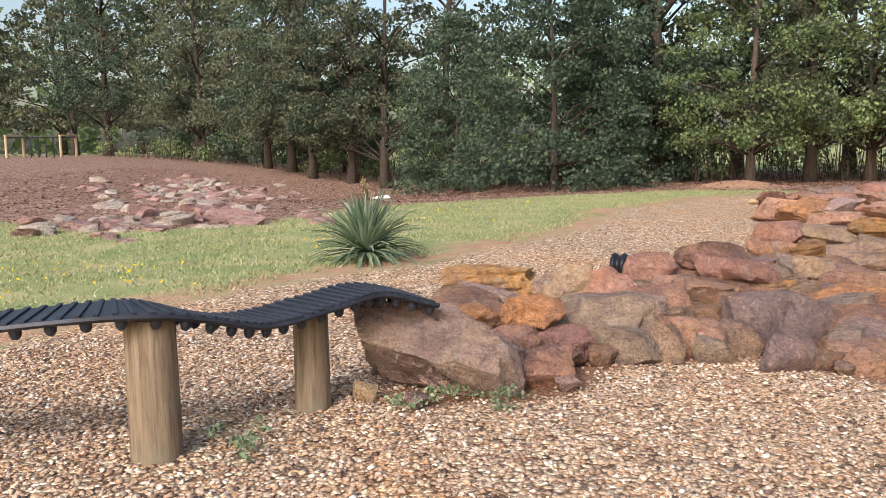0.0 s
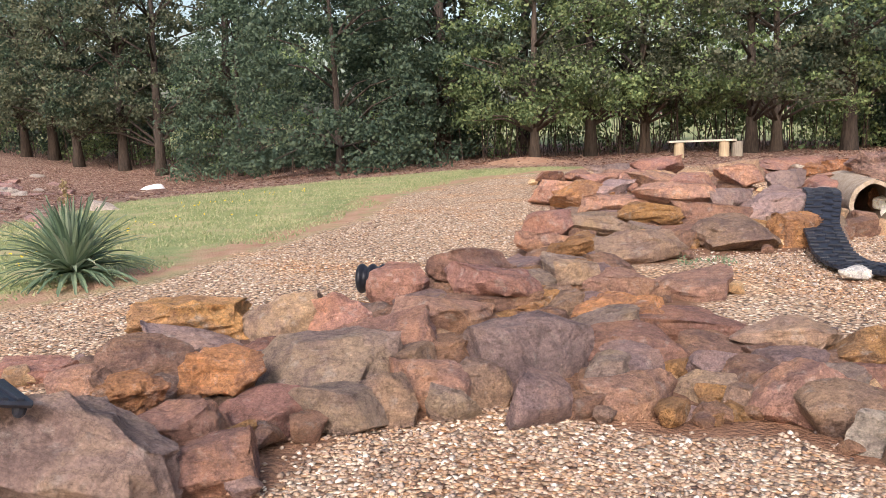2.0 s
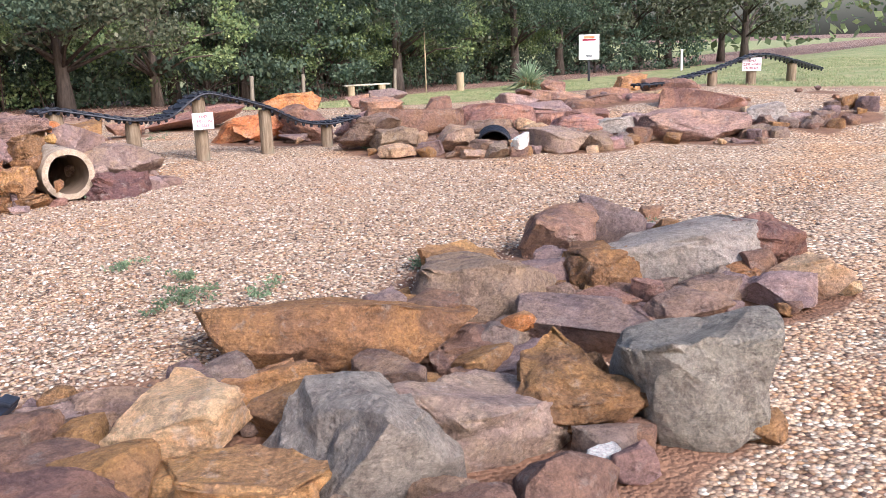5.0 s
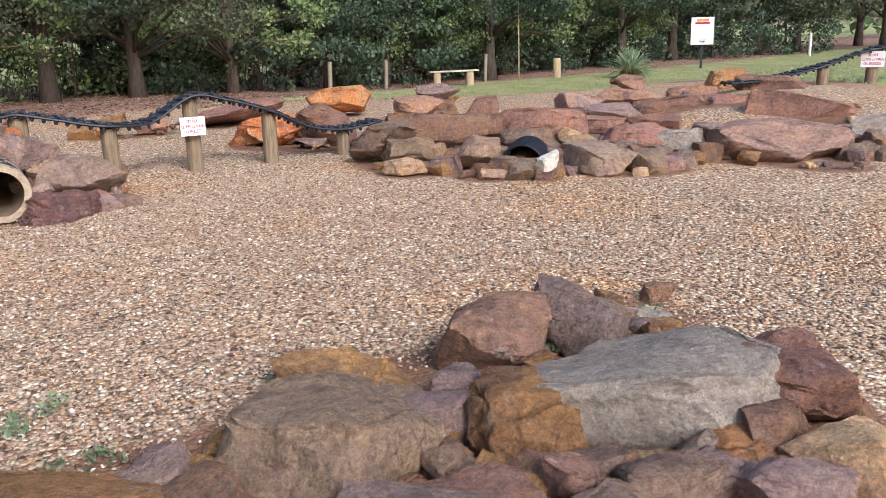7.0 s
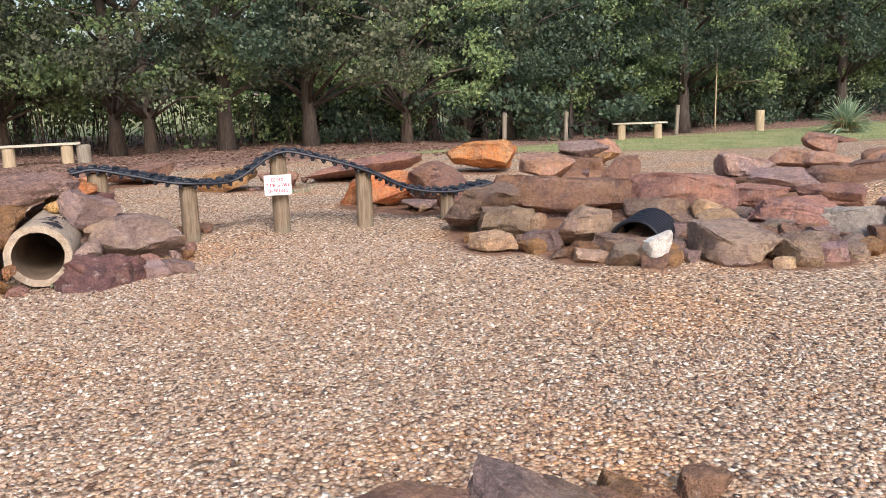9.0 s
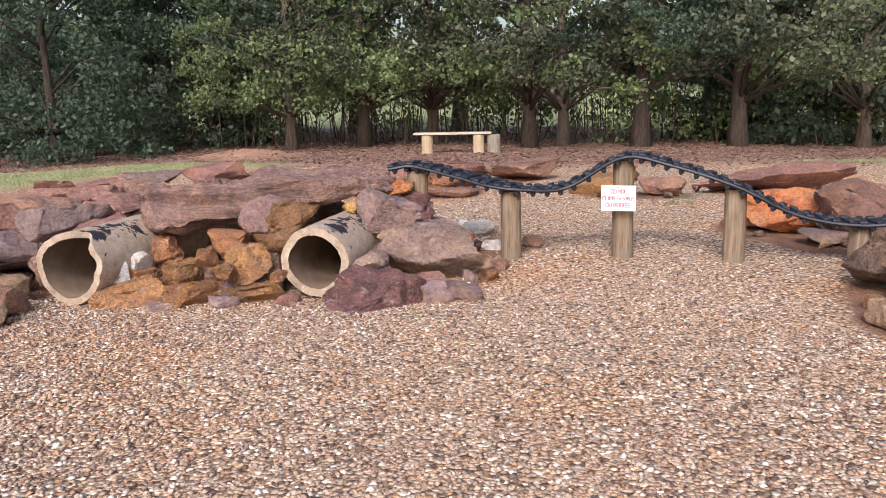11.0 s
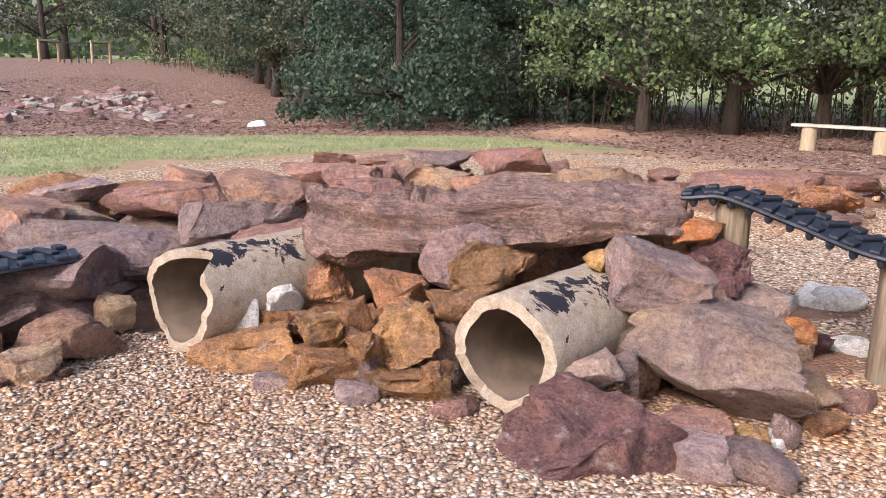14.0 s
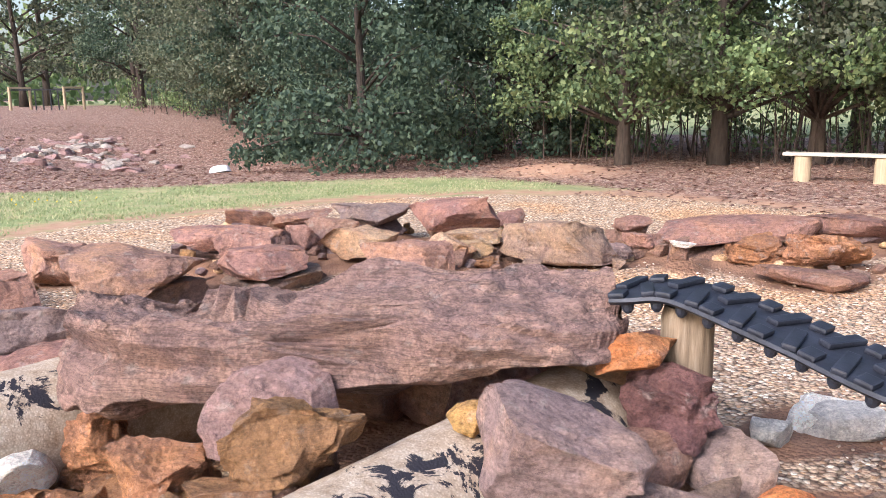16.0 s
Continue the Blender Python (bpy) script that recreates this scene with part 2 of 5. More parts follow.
def plain_mat(name, colour, rough=0.7, var=0.25, scale=12, stretch=(1, 1, 1), bmp=0.2, dist=0.01, metal=0.0):
    m, n, l, b = node_mat(name, rough)
    a = tex(n, l, "ShaderNodeTexNoise", scale, stretch=stretch, Detail=7, Roughness=0.65)
    lo, hi = tuple(v * (1 - var) for v in colour), tuple(min(1, v * (1 + var)) for v in colour)
    c = ramp(n, l, a.outputs[0], (0.32, lo), (0.68, hi))
    big = tex(n, l, "ShaderNodeTexNoise", scale * 0.15, Detail=3)
    c = mix(n, l, 0.5, c, ramp(n, l, big.outputs[0], (0.35, (0.75, 0.75, 0.75)), (0.65, (1.15, 1.15, 1.15))), "MULTIPLY")
    l.new(c, b.inputs["Base Color"])
    b.inputs["Metallic"].default_value = metal
    bump(n, l, b, (a.outputs[0], bmp, dist))
    return m


def post_mat():
    m, n, l, b = node_mat("weathered_post_wood", 0.85)
    g = tex(n, l, "ShaderNodeTexNoise", 9, stretch=(5, 5, 0.35), Detail=7, Roughness=0.7)
    k = tex(n, l, "ShaderNodeTexNoise", 2.5, Detail=4)
    crack = tex(n, l, "ShaderNodeTexVoronoi", 7, stretch=(3, 3, 0.12))
    c = ramp(n, l, g.outputs[0], (0.3, (0.10, 0.07, 0.045)), (0.52, (0.24, 0.175, 0.115)), (0.75, (0.36, 0.285, 0.205)))
    c = mix(n, l, ramp(n, l, k.outputs[0], *grey(0.5, 0.7)), c, (0.22, 0.19, 0.135))
    c = mix(n, l, ramp(n, l, crack.outputs["Distance"], (0.0, (1, 1, 1)), (0.07, (0, 0, 0))), c, (0.06, 0.04, 0.025))
    l.new(c, b.inputs["Base Color"])
    bump(n, l, b, (g.outputs[0], 0.6, 0.01), (crack.outputs["Distance"], 0.4, 0.01))
    return m


def pipe_mat():
    m, n, l, b = node_mat("concrete_pipe_with_tar", 0.9)
    agg = tex(n, l, "ShaderNodeTexVoronoi", 110)
    fine = tex(n, l, "ShaderNodeTexNoise", 14, Detail=8, Roughness=0.7)
    tar = tex(n, l, "ShaderNodeTexNoise", 6.5, Detail=8, Roughness=0.68, Distortion=0.8)
    c = ramp(n, l, fine.outputs[0], (0.3, (0.33, 0.24, 0.16)), (0.5, (0.50, 0.40, 0.30)), (0.72, (0.62, 0.53, 0.43)))
    c = mix(n, l, 0.6, c, ramp(n, l, agg.outputs["Distance"], (0.1, (1.1, 1.08, 1.05)), (0.6, (0.6, 0.55, 0.5))), "MULTIPLY")
    a = n.new("ShaderNodeAttribute")
    a.attribute_name = "tar"
    ad = n.new("ShaderNodeMath")
    l.new(a.outputs["Fac"], ad.inputs[0])
    l.new(tar.outputs[0], ad.inputs[1])
    c = mix(n, l, ramp(n, l, ad.outputs[0], *grey(0.73, 0.755)), c, (0.025, 0.022, 0.028))
    l.new(c, b.inputs["Base Color"])
    bump(n, l, b, (agg.outputs["Distance"], 0.25, 0.006), (fine.outputs[0], 0.5, 0.02))
    return m


POST, PIPE, PEBBLE, GROUND = post_mat(), pipe_mat(), pebble_mat(), ground_mat()
# Darker than the outer concrete: the shade inside the pipes is in the colour.
PIPE_IN = plain_mat("shaded_pipe_inner", (0.2, 0.14, 0.095), 0.85, 0.3, 5, (1, 1, 1), 0.2)
RUBBER = plain_mat("black_rubber", (0.028, 0.03, 0.04), 0.42, 0.45, 14, (1, 1, 1), 0.25, 0.006)
PLASTIC = plain_mat("black_plastic_pipe", (0.015, 0.015, 0.02), 0.4, 0.2, 8, (1, 1, 1), 0.1)
PLANK = plain_mat("pale_plank", (0.52, 0.46, 0.36), 0.8, 0.25, 10, (0.3, 4, 4), 0.3)
PALE_POST = plain_mat("pale_post", (0.43, 0.33, 0.21), 0.85, 0.25, 8, (4, 4, 0.4), 0.3)
GREY_POST = plain_mat("grey_fence_post", (0.26, 0.22, 0.17), 0.9, 0.3, 8, (4, 4, 0.4), 0.3)
SIGN = plain_mat("white_sign_sheet", (0.82, 0.78, 0.79), 0.5, 0.05, 6, (1, 1, 1), 0.03)
INK = plain_mat("red_sign_ink", (0.33, 0.02, 0.05), 0.6, 0.1, 30, (1, 1, 1), 0.0)
METAL = plain_mat("dark_steel", (0.05, 0.05, 0.055), 0.5, 0.2, 20, (1, 1, 1), 0.1, 0.004, 0.6)
BARK = plain_mat("tree_bark", (0.075, 0.058, 0.047), 0.95, 0.45, 5, (4, 4, 0.6), 0.8, 0.05)
PALE_BARK = plain_mat("pale_tree_bark", (0.13, 0.10, 0.08), 0.95, 0.4, 5, (4, 4, 0.6), 0.8, 0.05)
LEAF_A = leaf_mat("olive_tree_leaves", (0.055, 0.068, 0.04), (0.1, 0.115, 0.066), (0.2, 0.2, 0.125))
LEAF_B = leaf_mat("fresh_tree_leaves", (0.085, 0.13, 0.055), (0.16, 0.215, 0.09), (0.3, 0.35, 0.15))
LEAF_C = leaf_mat("dark_evergreen_leaves", (0.04, 0.066, 0.044), (0.074, 0.11, 0.07), (0.145, 0.185, 0.11))
GRASS = leaf_mat("grass_blades", (0.2, 0.24, 0.1), (0.33, 0.35, 0.17), (0.5, 0.45, 0.26))
WEED = leaf_mat("weed_leaves", (0.12, 0.17, 0.09), (0.18, 0.24, 0.13), (0.26, 0.31, 0.18))
YUCCA = leaf_mat("yucca_leaves", (0.14, 0.21, 0.13), (0.25, 0.33, 0.2), (0.42, 0.48, 0.33))
STRAW = leaf_mat("dry_straw", (0.32, 0.22, 0.11), (0.42, 0.31, 0.16), (0.5, 0.4, 0.24))
PETAL = leaf_mat("yellow_petals", (0.7, 0.5, 0.03), (0.75, 0.55, 0.04), (0.8, 0.6, 0.08))
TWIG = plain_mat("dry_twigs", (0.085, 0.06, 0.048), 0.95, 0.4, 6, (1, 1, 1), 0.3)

# ---- mesh helpers ----


def mesh_of(name, verts, faces, mat, smooth=False):
    me = bpy.data.meshes.new(name)
    if isinstance(faces, np.ndarray):
        k = faces.shape[1]
        me.vertices.add(len(verts))
        me.vertices.foreach_set("co", np.ascontiguousarray(verts, dtype=np.float32).ravel())
        me.loops.add(faces.size)
        me.loops.foreach_set("vertex_index", faces.astype(np.int32).ravel())
        me.polygons.add(len(faces))
        me.polygons.foreach_set("loop_start", np.arange(0, faces.size, k, dtype=np.int32))
        me.update(calc_edges=True)
    else:
        me.from_pydata([tuple(v) for v in verts], [], faces)
        me.update()
    if smooth:
        me.polygons.foreach_set("use_smooth", np.ones(len(me.polygons), dtype=bool))
    me.materials.append(mat)
    return me


def child(name, me, parent, m=None, label=""):
    ob = new(name, me)
    ob.parent = parent
    if m is not None:
        ob.matrix_basis = m
    return tagged(ob, label)


def part(name, bm, mat, parent, label="", smooth=False, m=None):
    me = bpy.data.meshes.new(name)
    bm.to_mesh(me)
    bm.free()
    if smooth:
        me.polygons.foreach_set("use_smooth", np.ones(len(me.polygons), dtype=bool))
    me.materials.append(mat)
    return child(name, me, parent, m, label)


def box_bm(sx, sy, sz, bevel=0.01, at=(0, 0, 0)):
    bm = bmesh.new()
    bmesh.ops.create_cube(bm, size=1)
    bmesh.ops.scale(bm, vec=(sx, sy, sz), verts=bm.verts)
    if bevel:
        bmesh.ops.bevel(bm, geom=bm.edges[:], offset=bevel, segments=2, affect="EDGES", profile=0.6)
    bmesh.ops.translate(bm, vec=at, verts=bm.verts)
    return bm


def log_bm(r, z0, z1, seed, taper=0.95, sides=20, rough=0.04):
    """An upright round post with slightly uneven sides and a worn top edge."""
    rng = random.Random(seed)
    bm = bmesh.new()
    rings, levels = [], [(0, 1.0), (0.25, 1.0), (0.5, 1.0), (0.75, 1.0), (0.96, 1.0), (1.0, 0.9)]
    lob = [1 + rng.uniform(-rough, rough) for _ in range(sides)]
    for f, s in levels:
        k = (1 + (taper - 1) * f) * s * r
        rings.append([bm.verts.new((math.cos(2 * math.pi * i / sides) * k * lob[i], math.sin(2 * math.pi * i / sides) * k * lob[i], z0 + (z1 - z0) * f)) for i in range(sides)])
    for a, b in zip(rings, rings[1:]):
        for i in range(sides):
            bm.faces.new((a[i], a[(i + 1) % sides], b[(i + 1) % sides], b[i]))
    bm.faces.new(rings[-1])
    bm.faces.new(rings[0][::-1])
    return bm


def tube(path, radii, sides=8):
    """Vertices and quads of a tube along a path."""
    verts, faces = [], []
    for i, (p, r) in enumerate(zip(path, radii)):
        d = Vector(path[min(i + 1, len(path) - 1)]) - Vector(path[max(i - 1, 0)])
        q = d.to_track_quat("Z", "Y")
        for k in range(sides):
            a = 2 * math.pi * k / sides
            verts.append(Vector(p) + q @ Vector((math.cos(a) * r, math.sin(a) * r, 0)))
    for i in range(len(path) - 1):
        for k in range(sides):
            faces.append((i * sides + k, i * sides + (k + 1) % sides, (i + 1) * sides + (k + 1) % sides, (i + 1) * sides + k))
    n0 = (len(path) - 1) * sides
    faces.append(tuple(range(n0, n0 + sides)))
    faces.append(tuple(range(sides - 1, -1, -1)))
    return verts, faces


# ---- ground shape ----


def smooth01(v):
    v = np.clip(v, 0, 1)
    return v * v * (3 - 2 * v)


def base_height(x, y):
    """Height of the land: level in the court, rising behind the grass to one side, with a low bank beyond the far wall."""
    x, y = np.asarray(x, float), np.asarray(y, float)
    z = 1.05 * smooth01((-x - 2) / 25) * smooth01((y - 8) / 25)
    z = z - 0.8 * np.exp(-((x + 6) ** 2 + (y - 28.5) ** 2) / 36)
    z = z - 0.15 * np.exp(-(((x - 6.8) / 3.2) ** 2) - ((y - 2.2) / 1.9) ** 2) - 0.06 * np.exp(-(((x - 2.8) / 1.5) ** 2) - (y - 3.8) ** 2)
    z = z - 0.075 * np.exp(-(((x - 9.2) / 2.4) ** 2) - ((y - 8.8) / 1.0) ** 2)
    z = z - 0.5 * smooth01((x - 15) / 15) * smooth01((y - 8) / 8)
    z = z + 0.4 * smooth01((x - 15) / 4) * smooth01((11 - y) / 6)
    return z


def ground_z(x, y):
    return float(base_height(x, y))


ROCKS = []
ICO = {}


def ico(level):
    if level not in ICO:
        bm = bmesh.new()
        bmesh.ops.create_icosphere(bm, subdivisions=level, radius=1)
        bm.verts.ensure_lookup_table()
        ICO[level] = (np.array([v.co[:] for v in bm.verts]), np.array([[v.index for v in f.verts] for f in bm.faces]))
        bm.free()
    return ICO[level]


def rock_shape(w, d, h, seed, level=3, cuts=17, rough=0.05, flat=0.4, square=0.62, grain=0.0):
    """A broken stone: a ball squared off, split along flat planes, ledged in layers and roughened, w x d x h in all."""
    rng = np.random.default_rng(seed)
    v, f = ico(level)
    p = np.sign(v) * np.abs(v) ** square
    p /= np.abs(p).max(0)
    p[:, 0] += 0.22 * rng.normal() * p[:, 2]
    p[:, 1] += 0.18 * rng.normal() * p[:, 2]
    for i in range(cuts):
        n = rng.normal(size=3)
        if i < 2:
            n = np.array([0.2 * rng.normal(), 0.2 * rng.normal(), 1.0])
        elif i < 7:
            n[2] *= 0.35
        n /= np.linalg.norm(n)
        off = rng.uniform(0.46, 0.8)
        over = np.maximum(p @ n - off, 0)
        p = p - np.outer(over, n)
    lo, hi = p.min(0), p.max(0)
    p = (p - (lo + hi) / 2) / ((hi - lo) / 2)
    q = p * np.array([w, d, h]) / 2
    size = (w * d * h) ** (1 / 3)
    sh = Vector(rng.uniform(-50, 50, 3))
    dip = rng.normal(0, 0.12, 2)
    bed = size * rng.uniform(0.16, 0.3)
    amount = np.empty(len(q))
    for i, c in enumerate(q):
        c3 = Vector(c)
        s = c3 / size
        a = noise.noise(s * 1.7 + sh) * 0.8 + noise.noise(s * 4.5 + sh) * 0.55
        k = math.floor((c[2] + dip[0] * c[0] + dip[1] * c[1]) / bed + 0.5 * noise.noise(s * 2 + sh))
        st = noise.noise(Vector((s.x * 1.1, s.y * 1.1, k * 3.7)) + sh) * flat * 2
        if grain:
            k = math.floor((c[2] + 0.35 * c[1] + 0.1 * c[0]) / 0.05 + 0.9 * noise.noise(Vector((s.x * 1.3, s.y * 2, s.z * 2)) + sh))
            a += 2.2 * noise.noise(Vector((s.x * 0.9, k * 4.3, k * 2.1)) + sh)
            a += 1.5 * grain * (abs(noise.noise(Vector((s.x * 0.6, s.y * 2.2, s.z * 4.5 + s.x * 0.5)) + sh)) - 0.25) + 0.2 * grain * noise.noise(Vector((s.x * 2.5, s.y * 5, s.z * 9 + s.x)) + sh)
        amount[i] = a + st + 0.6 * noise.noise(s * 10 + sh) + 0.4 * noise.noise(s * 21 + sh)
    out = q / np.array([w, d, h]) ** 2 if grain else q
    nrm = out / np.maximum(np.linalg.norm(out, axis=1), 1e-6)[:, None]
    return q + nrm * (amount * rough * size * 1.3)[:, None], f


def rock(mat, x, y, z, w, d, h, yaw, tilt=None, level=None, cuts=17, rough=0.05, label="", name="rock", square=0.62, grain=0.0):
    seed = len(ROCKS) * 7 + 11
    rng = random.Random(seed)
    level = level or (4 if w > 0.3 else 3)
    tx, ty = tilt or (rng.uniform(-7, 7), rng.uniform(-8, 8))
    rgh = rough * (2.1 if mat in (OCHRE, MAROON) and w < 0.9 else 1.0)
    v, f = rock_shape(w, d, h, seed, level, cuts, rgh, 0.4, square, grain)
    ob = new(name, mesh_of(name, v, f, mat, True))
    ob.matrix_world = pose(x, y, z, tx, ty, yaw)
    ob.data.set_sharp_from_angle(angle=radians(32))
    size = "large" if max(w, d) > 0.6 else "small" if max(w, d) < 0.2 else "mid-sized"
    text = label or f"{size} {KINDS[mat]} rock " + ("in the piled dry wall" if z > 0.1 else "lying on the gravel")
    tagged(ob, text, "rock", "rocks of the wall", "thing")
    ROCKS.append((x, y, z, w, d, h, yaw))
    return ob



def pipe(x, y, z, bearing, length, ro, ri, seed, notch):
    """A broken concrete drain pipe, its mouth at x, y and its axis running away along the bearing (degrees right of +y)."""
    rng = random.Random(seed)
    base = new("concrete_pipe")
    tagged(base, "broken tan concrete drain pipe with black tar blotches among rocks", "pipe", "concrete pipes", "thing")
    base.matrix_world = pose(x, y, z, 0, 0, -bearing)
    sides, rings = 56, 26
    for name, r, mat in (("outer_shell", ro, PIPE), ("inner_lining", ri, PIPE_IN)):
        verts, faces, tar = [], [], []
        for j in range(rings):
            for i in range(sides):
                a = 2 * math.pi * i / sides
                front = 0.014 * math.sin(3 * a + seed) + 0.016 * noise.noise(Vector((math.cos(a) * 3, math.sin(a) * 3, seed))) + 0.012 * noise.noise(Vector((math.cos(a) * 11, math.sin(a) * 11, seed)))
                if notch:
                    front += notch * math.exp(-(((a - radians(70)) / 0.42) ** 2)) + 0.06 * math.exp(-(((a - radians(15)) / 0.35) ** 2))
                yy = front + (length - front) * (j / (rings - 1)) ** 1.3
                rr = r + 0.005 * noise.noise(Vector((math.cos(a) * 2, math.sin(a) * 2, yy * 6 + seed))) - (0.012 * math.exp(-(yy / 0.02) ** 2) * (0.5 + noise.noise(Vector((math.cos(a) * 6, math.sin(a) * 6, seed + 3)))) if r == ro else 0)
                verts.append((rr * math.cos(a), yy, rr * math.sin(a)))
                tar.append(0.2 * math.exp(-(((a - radians(58)) / 0.45) ** 2)) + 0.1 * math.exp(-(((yy - 0.25) / 0.3) ** 2)))
        for j in range(rings - 1):
            for i in range(sides):
                q = (j * sides + i, j * sides + (i + 1) % sides, (j + 1) * sides + (i + 1) % sides, (j + 1) * sides + i)
                faces.append(q[::-1] if r == ri else q)
        if name == "outer_shell":
            n0 = len(verts)
            for i in range(sides):
                verts.append(tuple(c * (ri / ro) if k != 1 else c for k, c in enumerate(verts[i])))
                tar.append(-0.5)
            faces += [(i, n0 + i, n0 + (i + 1) % sides, (i + 1) % sides) for i in range(sides)]
        me = mesh_of(name, verts, faces, mat, True)
        if mat is PIPE:
            at = me.attributes.new("tar", "FLOAT", "POINT")
            at.data.foreach_set("value", np.array(tar, dtype=np.float32))
            me.set_sharp_from_angle(angle=radians(40))
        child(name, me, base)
    # Added dark disc at the far end, in place of the pipe's unlit depth.
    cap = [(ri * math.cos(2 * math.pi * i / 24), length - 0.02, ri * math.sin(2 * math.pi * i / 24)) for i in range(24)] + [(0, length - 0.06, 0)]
    child("earth_plug", mesh_of("earth_plug", cap, [(i, (i + 1) % 24, 24) for i in range(24)], TWIG), base, None, "dark disc standing in for the shaded depth of the pipe")
    return base


def spline(points, step=0.02):
    """Evenly spaced points along a smooth line through the given ones."""
    p = [Vector(q) for q in points]
    p = [p[0] * 2 - p[1]] + p + [p[-1] * 2 - p[-2]]
    out = []
    for a, b, c, d in zip(p, p[1:], p[2:], p[3:]):
        for i in range(40):
            t = i / 40
            out.append(0.5 * ((2 * b) + (c - a) * t + (2 * a - 5 * b + 4 * c - d) * t * t + (3 * b - a - 3 * c + d) * t**3))
    out.append(p[-2])
    even, left = [out[0]], 0.0
    for a, b in zip(out, out[1:]):
        left += (b - a).length
        if left >= step:
            even.append(b)
            left = 0.0
    return even


def track(name, label, points, width, posts, style, group, lugs=True, bank=0.0):
    """A rubber digger track laid wavily over posts; style 'ribs' has narrow bars across, 'pads' has staggered tread blocks."""
    base = new(name)
    o = Vector(points[0])
    base.matrix_world = pose(*o)
    tagged(base, label, "rubber track", group, "thing")
    line = [p - o for p in spline(points)]
    th = 0.026
    verts, faces, mats = [], [], []
    for i, p in enumerate(line):
        d = (line[min(i + 1, len(line) - 1)] - line[max(i - 1, 0)]).normalized()
        side = d.cross(Vector((0, 0, 1))).normalized()
        side = (side + Vector((0, 0, bank))).normalized()
        up = side.cross(d)
        mats.append((p, d, side, up))
        for s, u in ((-1, 0), (-0.97, 0.5), (-0.9, 0.5), (0.9, 0.5), (0.97, 0.5), (1, 0), (0.9, -0.5), (-0.9, -0.5)):
            verts.append(p + side * s * width / 2 + up * u * th)
    k = 8
    for i in range(len(line) - 1):
        faces += [(i * k + j, i * k + (j + 1) % k, (i + 1) * k + (j + 1) % k, (i + 1) * k + j) for j in range(k)]
    faces += [tuple(range(k)), tuple(range((len(line) - 1) * k + k - 1, (len(line) - 1) * k - 1, -1))]
    belt = child("belt", mesh_of("belt", verts, faces, RUBBER), base)

    def place(i, off, lift, turn=0.0):
        p, d, side, up = mats[i]
        m = Matrix((side, d, up)).transposed().to_4x4()
        m.translation = p + side * off + up * lift
        return m @ pose(0, 0, 0, 0, 0, turn)

    def shape(nm, bm):
        me = bpy.data.meshes.new(nm)
        bm.to_mesh(me)
        bm.free()
        me.materials.append(RUBBER)
        return me

    if style == "ribs":
        rib = shape("rib", box_bm(width * 0.97, 0.022, 0.012, 0.004))
        for i in range(1, len(line) - 1, 2):
            child("rib", rib, belt, place(i, 0, th / 2 + 0.003, 4))
    else:
        bar = shape("tread_bar", box_bm(width * 0.54, 0.05, 0.022, 0.008))
        pad = shape("tread_pad", box_bm(width * 0.24, 0.062, 0.022, 0.009))
        for n, i in enumerate(range(1, len(line) - 1, 4)):
            s = 1 if n % 2 else -1
            child("tread_bar", bar, belt, place(i, s * width * 0.23, th / 2 + 0.01, 14 * s))
            child("tread_pad", pad, belt, place(i, -s * width * 0.38, th / 2 + 0.01))
    if lugs:
        bm = bmesh.new()
        bmesh.ops.create_uvsphere(bm, u_segments=10, v_segments=6, radius=1)
        bmesh.ops.scale(bm, vec=(0.022, 0.024, 0.032), verts=bm.verts)
        lug = shape("lug", bm)
        step = 4 if style == "ribs" else 5
        for i in range(2, len(line) - 1, step):
            for s in (-1, 1):
                child("lug", lug, belt, place(i, s * width * 0.36, -0.022))
    for n, (px, py, top, r) in enumerate(posts):
        ob = part("post", log_bm(r, ground_z(px, py) - 0.15, top, n + len(line)), POST, base, "round weathered wooden post", True, pose(px - o.x, py - o.y, -o.z))
        ob.data.set_sharp_from_angle(angle=radians(50))
    return base


def text_mesh(body, size, mat, name="lettering"):
    cu = bpy.data.curves.new(name, "FONT")
    cu.body, cu.size, cu.extrude, cu.align_x, cu.align_y = body, size, 0.0008, "CENTER", "CENTER"
    tmp = bpy.data.objects.new(name, cu)
    scene.collection.objects.link(tmp)
    me = bpy.data.meshes.new_from_object(tmp.evaluated_get(bpy.context.evaluated_depsgraph_get()))
    bpy.data.objects.remove(tmp)
    bpy.data.curves.remove(cu)
    me.name = name
    me.materials.clear()
    me.materials.append(mat)
    return me


def notice(x, y, z, yaw, w=0.285, h=0.215, lean=0.0):
    """The painted warning board screwed to a bridge post, facing along -y before the yaw."""
    base = new("warning_sign")
    base.matrix_world = pose(x, y, z, 0, lean, yaw)
    tagged(base, "white warning board with red capital letters screwed to a bridge post", "sign", "warning signs", "thing")
    board = part("board", box_bm(w, 0.008, h, 0.003), SIGN, base)
    for i, body in enumerate(("DO NOT", "CLIMB or WALK", "ON BRIDGES")):
        for k, sign in enumerate(body):
            if sign != " ":
                child("letter", text_mesh(sign, 0.05 * w / 0.285, INK, "letter"), board, pose((k - (len(body) - 1) / 2) * w * 0.07, -0.0055, h * (0.26 - 0.27 * i), 90))
    for s in (-1, 1):
        bm = bmesh.new()
        bmesh.ops.create_cone(bm, cap_ends=True, segments=10, radius1=0.006, radius2=0.004, depth=0.004)
        part("screw", bm, METAL, board, "", False, pose(0, -0.006, s * h * 0.43, 90))
    return base


